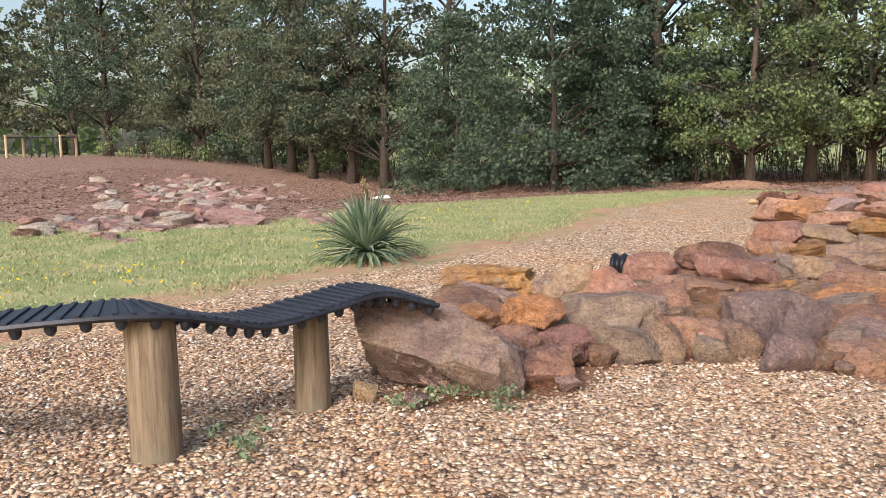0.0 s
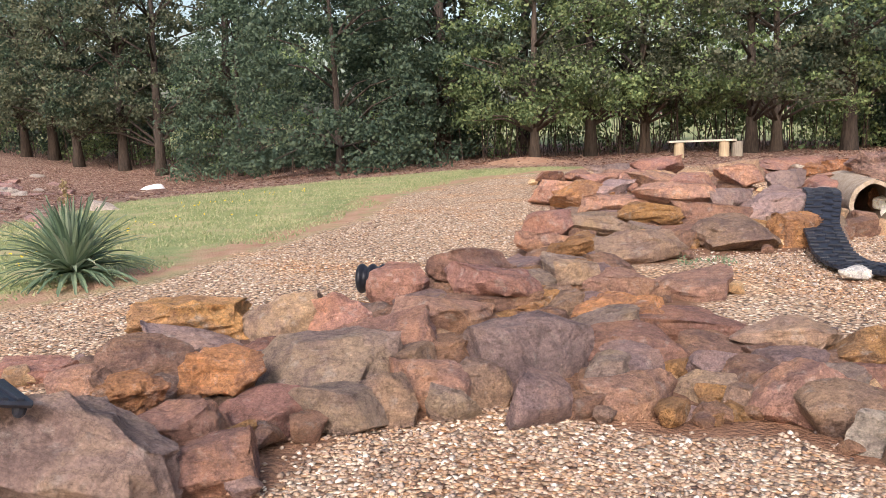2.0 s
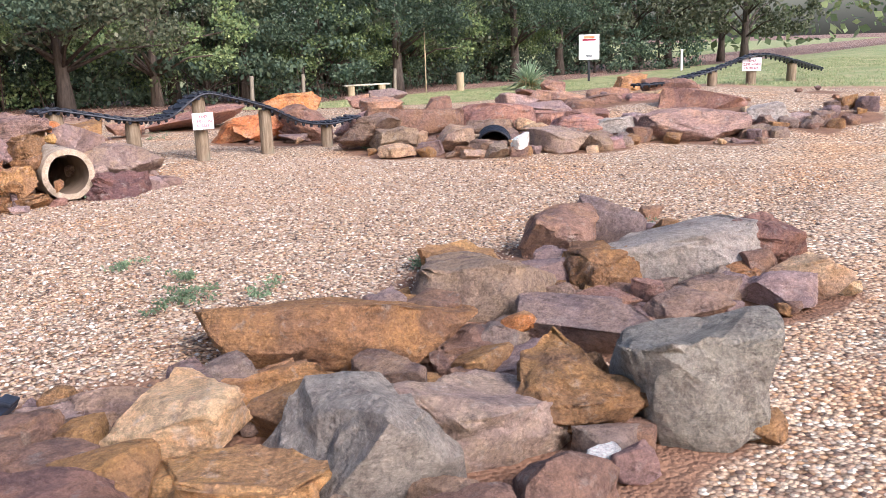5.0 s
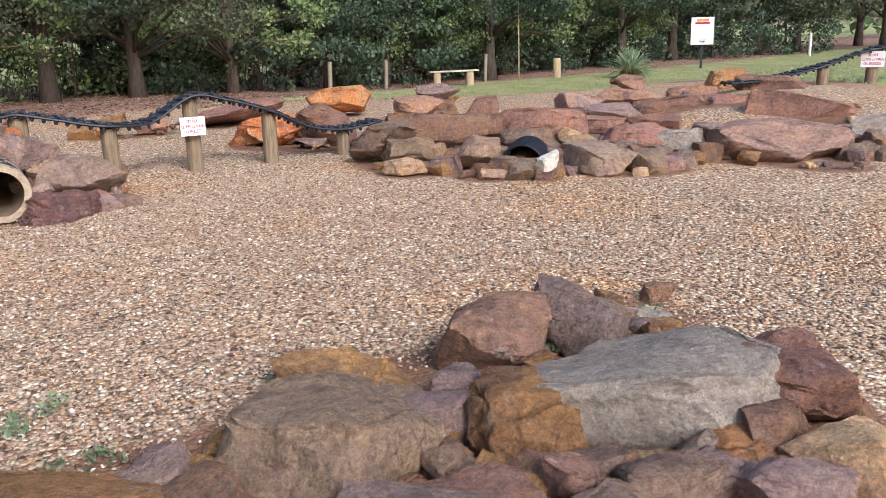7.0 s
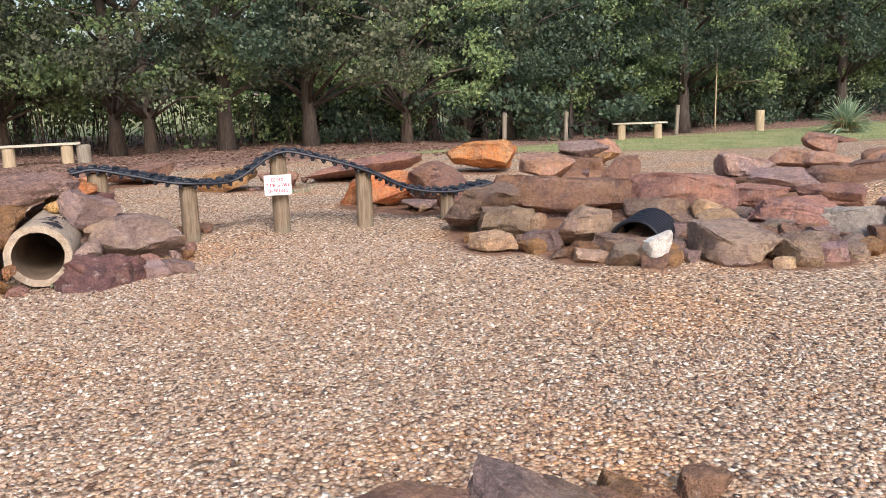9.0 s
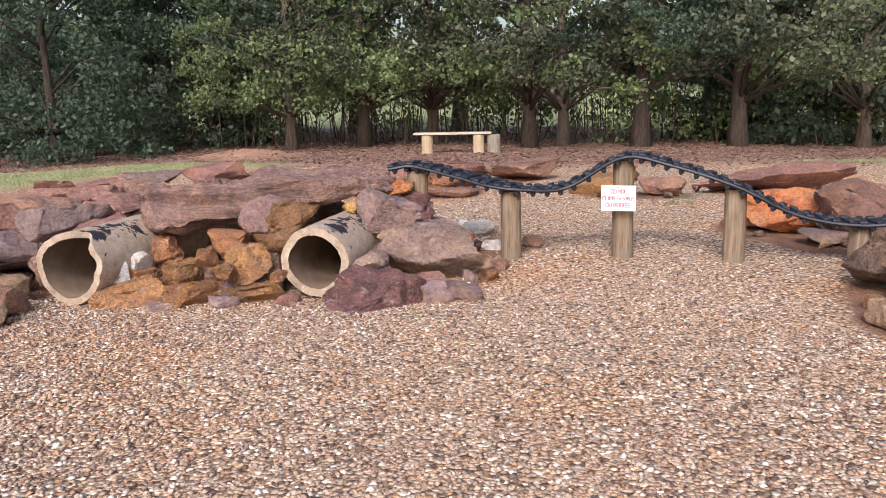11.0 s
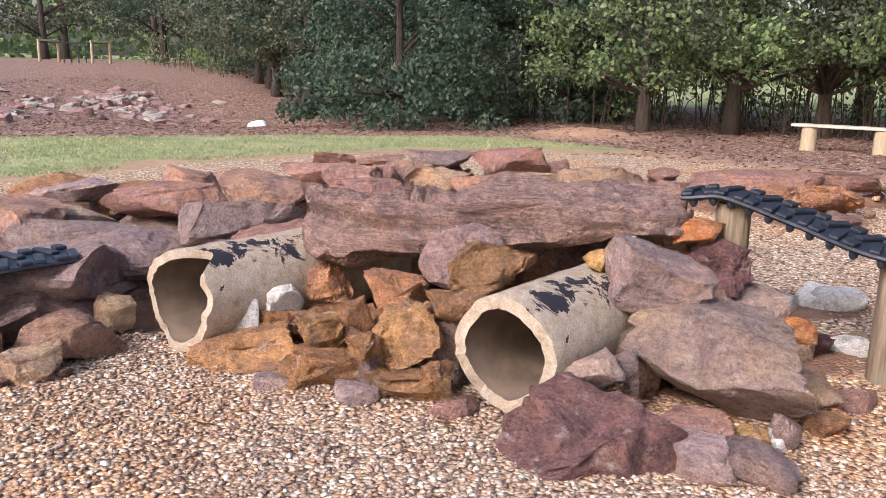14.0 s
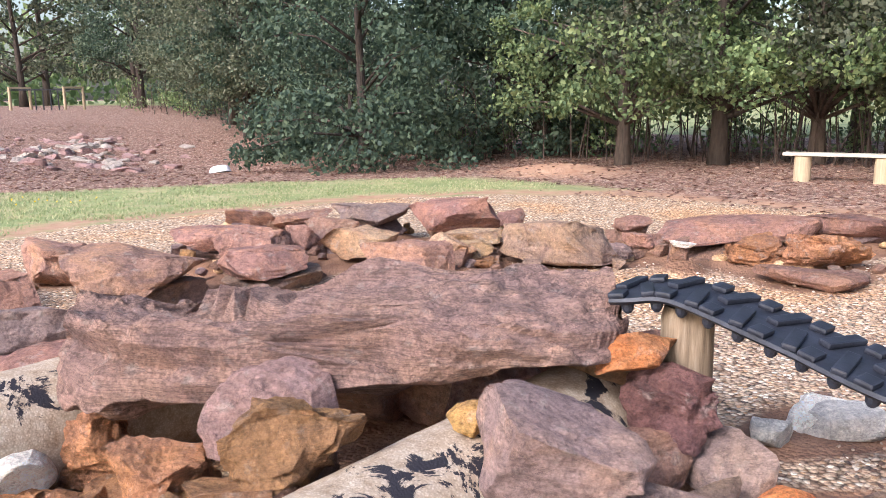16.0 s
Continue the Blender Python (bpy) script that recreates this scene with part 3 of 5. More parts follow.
def bench(x0, y0, x1, y1, height, over=0.3):
    """A plank on two stout round posts."""
    mx, my = (x0 + x1) / 2, (y0 + y1) / 2
    a = math.degrees(math.atan2(y1 - y0, x1 - x0))
    gz = ground_z(mx, my)
    base = new("bench")
    base.matrix_world = pose(mx, my, gz, 0, 0, a)
    tagged(base, "plain bench of a pale plank on two round wooden posts", "bench", "plank benches", "thing")
    span = math.hypot(x1 - x0, y1 - y0)
    part("seat_plank", box_bm(span + 2 * over, 0.3, 0.05, 0.012, (0, 0, height - 0.025)), PLANK, base, "pale weathered plank")
    for s in (-1, 1):
        part("leg", log_bm(0.14, -0.15, height - 0.05, int(x0 * 10) + s), PALE_POST, base, "", True, pose(s * span / 2, 0, 0))
    return base


def leaf_cloud(centres, spread, count, size, rng, droop=0.25):
    """Corner points and quads of small folded leaves scattered round clump centres."""
    n = len(centres) * count
    c = np.repeat(centres, count, axis=0)
    g = rng.normal(size=(n, 3))
    g /= np.maximum(np.linalg.norm(g, axis=1), 1e-6)[:, None]
    c = c + g * (rng.random((n, 1)) ** 0.5) * np.repeat(spread, count, axis=0)
    out = rng.normal(size=(n, 3))
    out[:, 2] -= droop
    out /= np.linalg.norm(out, axis=1)[:, None]
    sd = np.cross(out, rng.normal(size=(n, 3)))
    sd /= np.maximum(np.linalg.norm(sd, axis=1), 1e-6)[:, None]
    s = size * rng.uniform(0.6, 1.35, (n, 1))
    v = np.stack([c - out * s * 0.5, c + sd * s * 0.33, c + out * s * 0.5, c - sd * s * 0.33], 1).reshape(-1, 3)
    return v, np.arange(n * 4).reshape(-1, 4)


def tree_model(seed, height, crown_lo, radius, leaf, bark, clumps, per, size, trunk_r, low_bias=1.0, label=""):
    """A tree of tapered trunk, limbs and a ragged crown of small leaves."""
    rng = np.random.default_rng(seed)
    base = new("tree")
    tagged(base, label, "tree", "trees of the wood edge", "thing")
    bend = rng.uniform(-0.25, 0.25, 2)
    path = [(bend[0] * f * f * 2, bend[1] * f * f * 2, -0.3 + height * 0.9 * f) for f in np.linspace(0, 1, 9)]
    rad = [trunk_r * (1.45 if i == 0 else 1.0) * (1 - 0.85 * i / 8) for i in range(9)]
    v, f = tube(path, rad, 10)
    child("trunk", mesh_of("trunk", v, f, bark, True), base)
    cs, sp = [], []
    limbs_v, limbs_f = [], []
    for i in range(clumps):
        u = rng.random() ** low_bias
        z = crown_lo + (height - crown_lo) * u
        k = (z - crown_lo) / (height - crown_lo)
        rr = radius * (0.55 + 0.75 * math.sin(math.pi * min(1, 0.25 + 0.75 * k)) - 0.45 * k) * (0.35 + 0.65 * rng.random() ** 0.6)
        a = rng.uniform(0, 2 * math.pi)
        c = np.array([math.cos(a) * rr, math.sin(a) * rr, z + rng.normal() * 0.2])
        cs.append(c)
        r = rng.uniform(0.35, 0.8)
        sp.append([r, r, r * 0.55])
        if i % 6 == 0:
            t = max(0.15, min(0.9, (z - 0.8) / (height * 0.9)))
            st = Vector((bend[0] * t * t * 2, bend[1] * t * t * 2, t * height * 0.9 - 0.3))
            mid = (st + Vector(c)) / 2 + Vector((0, 0, 0.25))
            lv, lf = tube([st, mid, Vector(c)], [trunk_r * 0.3, trunk_r * 0.18, 0.012], 5)
            limbs_f += [tuple(q + len(limbs_v) for q in face) for face in lf]
            limbs_v += lv
    tagged(child("branchwork", mesh_of("branchwork", limbs_v, limbs_f, bark, True), base), kind="stuff")
    v, f = leaf_cloud(np.array(cs), np.array(sp), per, size, rng)
    tagged(child("crown", mesh_of("crown", v, f, leaf), base), kind="stuff")
    return base


def tuft(name, x, y, z, n, length, width, mat, label, category, seed, spread=0.4, group=""):
    """Small leafy weed."""
    rng = np.random.default_rng(seed)
    cs = np.column_stack([rng.normal(0, spread * 0.5, 7), rng.normal(0, spread * 0.35, 7), rng.uniform(0.02, length, 7)])
    v, f = leaf_cloud(cs, np.full((7, 3), spread * 0.35) * [1, 1, 0.4], n // 7, width, rng, 0.0)
    v[:, 2] = np.maximum(v[:, 2], -0.005)
    ob = new(name, mesh_of(name, v, f, mat))
    ob.matrix_world = pose(x, y, z)
    return tagged(ob, label, category, group, "stuff")


def blade_fan(n, length, width, rng, lo=-10, hi=88, curve=0.35):
    """Sword leaves fanned out from one point, folded along the middle."""
    verts, faces = [], []
    for i in range(n):
        el = radians(lo + (hi - lo) * (i / n) ** 0.8 + rng.uniform(-6, 6))
        az = rng.uniform(0, 2 * math.pi)
        ln = length * rng.uniform(0.75, 1.1)
        o = Vector((math.cos(az), math.sin(az), 0))
        s = Vector((-math.sin(az), math.cos(az), 0))
        b = len(verts)
        for k, w in ((0, 0.6), (0.3, 1.0), (0.65, 0.8), (0.9, 0.35), (1, 0.02)):
            e = el - curve * k * k * math.cos(el)
            p = o * (math.cos(e) * ln * k + 0.03) + Vector((0, 0, math.sin(e) * ln * k + 0.12))
            nrm = o * -math.sin(e) + Vector((0, 0, math.cos(e)))
            verts += [p + s * w * width / 2 + nrm * 0.006, p - nrm * 0.004, p - s * w * width / 2 + nrm * 0.006]
        for k in range(4):
            q = b + 3 * k
            faces += [(q, q + 1, q + 4, q + 3), (q + 1, q + 2, q + 5, q + 4)]
    return verts, faces


def yucca(x, y, scale, stalk, skirt, seed):
    rng = random.Random(seed)
    base = new("yucca")
    base.matrix_world = pose(x, y, ground_z(x, y)) @ Matrix.Diagonal((scale, scale, scale, 1))
    tagged(base, "grey-green yucca with a fan of sword-shaped leaves on the grass", "yucca", "yuccas", "thing")
    v, f = blade_fan(210, 0.8, 0.06, rng, -8, 88)
    child("leaf_rosette", mesh_of("leaf_rosette", v, f, YUCCA), base)
    if skirt:
        v, f = blade_fan(150, 0.5, 0.035, rng, -65, -15, 0.3)
        v = [q + Vector((0, 0, 0.35)) for q in v]
        child("dry_skirt", mesh_of("dry_skirt", v, f, STRAW), base, None, "straw-brown skirt of dead leaves")
    if stalk:
        v, f = tube([(0, 0, 0), (0.01, 0, 0.6), (0.0, 0.02, 1.1)], [0.011, 0.009, 0.004], 6)
        child("flower_stalk", mesh_of("flower_stalk", v, f, PALE_POST, True), base)
        r2 = np.random.default_rng(seed)
        cs = np.column_stack([r2.normal(0, 0.02, 16), r2.normal(0, 0.02, 16), np.linspace(0.86, 1.09, 16)])
        v, f = leaf_cloud(cs, np.full((16, 3), 0.03), 9, 0.035, r2)
        child("flower_spike", mesh_of("flower_spike", v, f, STRAW), base)
    return base


# ---- rock walls, pipes and bridges ----
slab = rock(SLAB, 8.55, 9.9, 0.575, 2.14, 1.05, 0.36, 14, (8, 1.5), 6, 5, 0.04, "huge flat rust-red sandstone slab roofing the stone shelter", square=0.42, grain=0.7)
for v in slab.data.vertices:
    k = v.co.x / 1.07
    thin = 1 - 0.55 * max(0.0, k - 0.25) - 0.3 * max(0.0, -k - 0.7)
    if v.co.z < 0.12:
        v.co.z = 0.12 - (0.12 - v.co.z) * thin * (1.0 + 0.22 * math.exp(-(((k + 0.15) / 0.35) ** 2)))
    v.co.y += 0.1 * noise.noise(Vector((k * 2.6, v.co.z * 3, 4.0))) + 0.12 * max(0.0, abs(k) - 0.7) * (1 if v.co.y < 0 else -1)
for x, y, w, a in ((7.75, 10.3, 0.9, 20), (8.6, 10.6, 1.0, 10), (9.4, 10.65, 0.9, 25), (7.2, 9.75, 0.6, 70), (8.2, 10.45, 0.6, 0), (9.05, 10.55, 0.6, 5)):
    rock(RED, x, y, 0.2, w, 0.5, 0.5, a)
pipe(7.19, 8.78, 0.22, 20, 1.5, 0.265, 0.215, 3, 0.16)
pipe(8.97, 8.72, 0.215, 19, 1.5, 0.265, 0.205, 8, 0.0)
rock(DUN, 0.24, 3.33, 0.19, 0.92, 0.65, 0.46, 13, (4, 20), cuts=20, square=0.6, rough=0.06)
rock(RED, 4.60, 12.39, 0.15, 0.87, 0.67, 0.37, -15)
rock(OCHRE, 4.64, 11.28, 0.20, 0.80, 0.61, 0.28, -17)
rock(RED, 6.15, 14.20, 0.20, 0.61, 0.47, 0.29, -19)
rock(RED, 6.26, 12.78, 0.20, 1.05, 0.81, 0.24, -22)
rock(TAN, 7.53, 13.82, 0.20, 0.53, 0.41, 0.17, -25)
rock(RED, 7.65, 12.73, 0.25, 0.76, 0.58, 0.40, -27)
rock(ORANGE, 13.35, 10.60, 0.15, 0.94, 0.72, 0.37, -34)
rock(RED, 13.71, 9.78, 0.25, 0.98, 0.76, 0.56, -38)
rock(ORANGE, 16.80, 12.65, 0.26, 1.22, 0.94, 0.54, -40)
rock(SLAB, 14.01, 8.71, 0.20, 0.93, 0.72, 0.45, -42)
rock(RED, 21.62, 14.49, 0.01, 0.95, 0.73, 0.40, -47)
rock(OCHRE, 18.91, 12.00, 0.08, 0.78, 0.60, 0.31, -47)
rock(RED, 29.46, 13.36, -0.27, 1.08, 0.83, 0.27, -62)
rock(RED, 5.91, 11.72, 0.30, 0.99, 0.76, 0.34, 35)
rock(RED, 5.04, 14.52, 0.25, 0.55, 0.43, 0.18, 34)
rock(RED, 5.59, 14.69, 0.25, 0.65, 0.50, 0.14, 30)
rock(RED, 6.06, 13.87, 0.20, 0.36, 0.28, 0.26, 30)
rock(PURPLE, 6.28, 14.92, 0.28, 0.85, 0.66, 0.23, 26)
rock(TAN, 6.68, 13.82, 0.20, 0.73, 0.56, 0.31, 26)
rock(RED, 7.19, 14.91, 0.28, 0.92, 0.71, 0.42, 20)
rock(WHITE, 7.13, 14.05, 0.08, 0.34, 0.26, 0.21, 23, cuts=3, square=0.35)
rock(TAN, 7.59, 14.32, 0.20, 0.60, 0.46, 0.15, 19)
rock(TAN, 7.56, 14.07, 0.10, 0.59, 0.45, 0.19, 19)
rock(RED, 7.60, 15.62, 0.20, 0.32, 0.24, 0.18, 16)
rock(OCHRE, 7.85, 13.88, 0.05, 0.27, 0.21, 0.10, 18)
rock(BROWN, 8.44, 14.28, 0.22, 1.08, 0.83, 0.40, 12)
rock(PURPLE, 8.94, 14.47, 0.10, 0.24, 0.18, 0.16, 8)
rock(RED, 8.91, 15.44, 0.20, 0.41, 0.32, 0.17, 8)
rock(RED, 9.13, 14.85, 0.15, 0.49, 0.38, 0.17, 7)
rock(RED, 9.91, 15.30, 0.20, 1.50, 1.15, 0.28, 1)
rock(OCHRE, 10.04, 14.74, 0.13, 0.52, 0.40, 0.25, -0)
rock(OCHRE, 10.68, 14.70, 0.15, 0.72, 0.56, 0.30, -5)
rock(RED, 10.89, 15.89, 0.22, 0.79, 0.60, 0.21, -6)
rock(RED, 10.46, 14.05, 0.05, 0.86, 0.66, 0.16, -3)
rock(RED, 5.46, 13.41, 0.25, 0.87, 0.67, 0.21, 36)
rock(RED, 6.06, 13.04, 0.25, 0.70, 0.54, 0.36, 34)
rock(WHITE, 9.49, 14.18, 0.25, 0.22, 0.17, 0.06, 4, cuts=3, square=0.35)
rock(ORANGE, 13.52, 10.39, 0.20, 0.98, 0.75, 0.46, -28)
rock(PURPLE, 13.40, 9.61, 0.08, 0.44, 0.34, 0.13, -30)
rock(OCHRE, 12.54, 13.57, 0.18, 0.95, 0.73, 0.32, -16)
rock(RED, 11.82, 15.81, 0.18, 1.18, 0.90, 0.32, -10)
rock(RED, 14.75, 13.25, 0.20, 2.03, 1.56, 0.38, -27)
rock(RED, 14.45, 10.68, 0.25, 0.41, 0.31, 0.38, -32)
rock(RED, 13.23, 13.30, 0.15, 0.62, 0.48, 0.25, -20)
rock(PINK, 8.57, 9.30, 0.49, 0.47, 0.39, 0.31, 18)
rock(OCHRE, 8.77, 9.12, 0.50, 0.45, 0.37, 0.26, 16)
rock(YELLOW, 9.24, 9.37, 0.53, 0.14, 0.12, 0.12, 9)
rock(TAN, 9.49, 10.13, 0.50, 0.35, 0.29, 0.18, 5)
rock(ORANGE, 9.67, 9.93, 0.60, 0.28, 0.23, 0.13, 4)
rock(PURPLE, 9.53, 9.32, 0.48, 0.54, 0.45, 0.36, 6)
rock(MAROON, 9.81, 9.99, 0.42, 0.35, 0.29, 0.27, 2)
rock(BROWN, 9.56, 9.21, 0.30, 0.27, 0.23, 0.17, 6)
rock(RED, 9.71, 9.30, 0.36, 0.16, 0.13, 0.13, 4)
rock(DUN, 9.84, 9.05, 0.18, 0.80, 0.64, 0.51, 2)
rock(PURPLE, 9.95, 9.97, 0.21, 0.41, 0.34, 0.21, 0)
rock(ORANGE, 10.19, 9.86, 0.14, 0.22, 0.18, 0.16, -2)
rock(WHITE, 10.15, 10.71, 0.05, 0.17, 0.14, 0.13, -2, cuts=9, square=0.5)
rock(WHITE, 10.36, 11.02, 0.02, 0.38, 0.31, 0.20, -3, cuts=9, square=0.5)
rock(WHITE, 10.47, 10.16, -0.03, 0.31, 0.26, 0.21, -5, cuts=9, square=0.5)
rock(MAROON, 10.27, 10.02, 0.05, 0.23, 0.19, 0.13, -3)
rock(ORANGE, 10.71, 10.15, -0.12, 0.38, 0.32, 0.19, -8)
rock(TAN, 10.25, 9.33, -0.00, 0.32, 0.27, 0.16, -3)
rock(RED, 10.43, 9.39, -0.03, 0.21, 0.18, 0.16, -5)
rock(OCHRE, 10.29, 9.09, -0.04, 0.20, 0.17, 0.14, -4)
rock(YELLOW, 10.01, 8.73, 0.02, 0.16, 0.14, 0.07, -0)
rock(WHITE, 10.11, 8.83, -0.02, 0.08, 0.07, 0.10, -2, cuts=9, square=0.5)
rock(PURPLE, 10.13, 8.85, 0.01, 0.14, 0.12, 0.18, -2)
rock(PURPLE, 9.81, 8.49, -0.06, 0.31, 0.26, 0.25, 3)
rock(PURPLE, 10.02, 8.54, -0.03, 0.31, 0.26, 0.19, -0)
rock(MAROON, 9.41, 8.49, -0.01, 0.77, 0.62, 0.37, 9)
rock(PURPLE, 9.36, 8.78, 0.17, 0.25, 0.21, 0.18, 9)
rock(PURPLE, 9.46, 8.91, 0.16, 0.13, 0.11, 0.17, 8)
rock(BROWN, 9.37, 9.22, 0.18, 0.20, 0.16, 0.15, 8)
rock(RED, 9.79, 8.68, 0.02, 0.34, 0.28, 0.17, 3)
rock(OCHRE, 8.65, 8.94, 0.35, 0.28, 0.23, 0.16, 18)
rock(OCHRE, 8.47, 8.84, 0.19, 0.38, 0.32, 0.35, 21)
rock(OCHRE, 8.47, 8.76, -0.01, 0.49, 0.32, 0.16, 21)
rock(OCHRE, 8.72, 8.55, 0.15, 0.15, 0.12, 0.11, 19)
rock(OCHRE, 8.33, 9.02, 0.28, 0.33, 0.27, 0.29, 22)
rock(OCHRE, 7.69, 9.39, 0.19, 0.33, 0.27, 0.33, 27)
rock(OCHRE, 7.98, 8.93, 0.12, 0.32, 0.26, 0.21, 26)
rock(OCHRE, 8.04, 8.78, -0.02, 0.47, 0.39, 0.24, 26)
rock(OCHRE, 7.58, 8.79, -0.00, 0.54, 0.36, 0.19, 31)
rock(OCHRE, 7.64, 9.09, 0.07, 0.31, 0.26, 0.18, 29)
rock(WHITE, 7.58, 9.14, 0.18, 0.26, 0.22, 0.18, 29, cuts=9, square=0.5)
rock(WHITE, 7.48, 8.96, 0.12, 0.18, 0.15, 0.20, 31, cuts=9, square=0.5)
rock(OCHRE, 8.17, 8.87, 0.24, 0.20, 0.17, 0.20, 24)
rock(PURPLE, 7.88, 8.62, -0.08, 0.24, 0.20, 0.13, 29)
rock(PURPLE, 8.32, 8.59, -0.05, 0.22, 0.19, 0.12, 24)
rock(RED, 8.77, 8.65, -0.06, 0.24, 0.20, 0.12, 18)
rock(OCHRE, 8.33, 8.63, 0.18, 0.15, 0.13, 0.13, 24)
rock(TAN, 6.85, 8.13, 0.03, 0.32, 0.26, 0.22, 44)
rock(RED, 6.81, 8.43, 0.08, 0.53, 0.43, 0.28, 41)
rock(TAN, 6.78, 8.79, 0.11, 0.22, 0.19, 0.19, 39)
rock(SLAB, 6.28, 8.59, 0.07, 0.84, 0.69, 0.39, 45)
rock(PURPLE, 6.36, 9.19, 0.08, 0.44, 0.36, 0.21, 40)
rock(PURPLE, 6.37, 9.38, 0.27, 0.72, 0.59, 0.32, 39)
rock(RED, 5.76, 10.46, 0.37, 0.90, 0.56, 0.30, 37)
rock(PURPLE, 4.82, 10.53, 0.34, 0.74, 0.41, 0.22, 42)
rock(BROWN, 5.39, 9.90, 0.31, 0.63, 0.34, 0.18, 42)
rock(PURPLE, 5.80, 9.53, 0.28, 0.83, 0.50, 0.27, 42)
rock(BROWN, 4.30, 10.36, 0.04, 0.55, 0.46, 0.27, 46)
rock(PURPLE, 6.82, 9.90, 0.42, 0.81, 0.54, 0.29, 32)
rock(RED, 0.60, 3.75, 0.10, 0.46, 0.38, 0.26, 5)
rock(RED, 0.74, 3.45, 0.05, 0.42, 0.34, 0.30, 4)
rock(RED, 0.92, 4.02, 0.01, 0.52, 0.43, 0.29, 0)
rock(DUN, 1.19, 4.48, 0.06, 0.83, 0.67, 0.44, -3)
rock(RED, 1.69, 4.28, 0.01, 0.45, 0.37, 0.35, -10)
rock(PURPLE, 2.29, 4.68, 0.02, 0.92, 0.74, 0.48, -17)
rock(OCHRE, 0.69, 4.24, 0.17, 0.44, 0.36, 0.25, 3)
rock(OCHRE, 0.39, 3.91, 0.21, 0.37, 0.31, 0.18, 8)
rock(RED, 0.32, 4.65, 0.18, 0.50, 0.40, 0.21, 8)
rock(RED, -0.35, 5.10, 0.02, 0.48, 0.32, 0.17, 15)
rock(RED, 0.12, 4.23, 0.17, 0.35, 0.29, 0.19, 11)
rock(PURPLE, 0.46, 5.03, 0.15, 0.51, 0.42, 0.29, 6)
rock(OCHRE, 0.43, 5.31, 0.20, 0.70, 0.45, 0.24, 6)
rock(BROWN, 0.95, 5.24, 0.17, 0.50, 0.42, 0.38, -0)
rock(RED, 1.27, 5.11, 0.21, 0.40, 0.33, 0.30, -4)
rock(RED, 0.84, 5.02, 0.08, 0.43, 0.36, 0.20, 1)
rock(RED, 1.52, 4.88, 0.14, 0.58, 0.48, 0.28, -7)
rock(TAN, 1.87, 5.06, 0.07, 0.20, 0.17, 0.11, -11)
rock(RED, 1.90, 5.24, 0.13, 0.64, 0.50, 0.26, -11)
rock(RED, 1.68, 5.99, 0.16, 0.45, 0.38, 0.37, -7)
rock(RED, 2.18, 6.01, 0.32, 0.61, 0.44, 0.23, -12)
rock(RED, 2.29, 5.63, 0.26, 0.69, 0.45, 0.24, -14)
rock(RED, 2.07, 6.73, 0.04, 0.35, 0.29, 0.20, -10)
rock(OCHRE, 2.51, 5.57, 0.09, 0.46, 0.38, 0.20, -16)
rock(OCHRE, 2.99, 5.26, 0.08, 0.67, 0.42, 0.22, -22)
rock(RED, 2.92, 4.67, 0.01, 0.63, 0.47, 0.25, -24)
rock(RED, 3.33, 5.04, 0.01, 0.70, 0.45, 0.24, -26)
rock(RED, 2.61, 4.06, -0.05, 0.49, 0.40, 0.32, -23)
rock(BROWN, 3.06, 4.19, -0.06, 0.44, 0.36, 0.19, -28)
rock(PURPLE, 2.86, 3.90, -0.10, 0.28, 0.24, 0.15, -27)
rock(OCHRE, 3.05, 3.87, -0.10, 0.26, 0.22, 0.17, -30)
rock(RED, 3.17, 5.69, 0.17, 0.50, 0.36, 0.19, -22)
rock(RED, 3.78, 6.04, 0.01, 0.70, 0.57, 0.30, -26)
rock(BROWN, 2.96, 5.90, 0.24, 0.34, 0.28, 0.21, -19)
rock(PURPLE, 3.10, 7.16, 0.03, 0.38, 0.31, 0.18, -17)
rock(OCHRE, 3.29, 7.29, 0.17, 0.44, 0.36, 0.19, -18)
rock(BROWN, 3.98, 7.53, 0.06, 0.93, 0.77, 0.42, -22)
rock(RED, 3.25, 8.10, 0.10, 0.55, 0.46, 0.28, -16)
rock(BROWN, 4.00, 8.67, 0.16, 0.84, 0.52, 0.28, -20)
rock(RED, 3.44, 8.57, 0.22, 0.52, 0.44, 0.28, -17)
rock(RED, 4.96, 8.48, -0.01, 1.07, 0.88, 0.49, -26)
rock(OCHRE, 4.54, 10.71, 0.26, 0.94, 0.70, 0.38, -19)
rock(RED, 5.21, 9.57, 0.34, 1.02, 0.59, 0.32, -24)
rock(RED, 4.60, 9.89, 0.22, 0.87, 0.52, 0.28, -21)
rock(OCHRE, 4.59, 8.70, 0.26, 0.66, 0.38, 0.20, -23)
rock(RED, 5.70, 9.76, 0.06, 0.79, 0.58, 0.31, -26)
rock(BROWN, 5.28, 8.33, 0.07, 0.70, 0.52, 0.28, -28)
rock(PURPLE, 2.95, 6.11, 0.05, 0.40, 0.31, 0.16, -19)
rock(RED, 2.80, 5.64, 0.03, 0.20, 0.17, 0.13, -19)
rock(RED, 3.34, 4.59, -0.09, 0.51, 0.42, 0.30, -19)
rock(RED, 3.36, 3.80, 0.00, 0.49, 0.40, 0.37, -24)
rock(BROWN, 3.74, 4.63, 0.04, 0.59, 0.43, 0.23, -24)
rock(OCHRE, 4.02, 4.14, 0.03, 0.56, 0.46, 0.29, -31)
rock(PURPLE, 3.68, 4.39, -0.02, 0.46, 0.32, 0.17, -25)
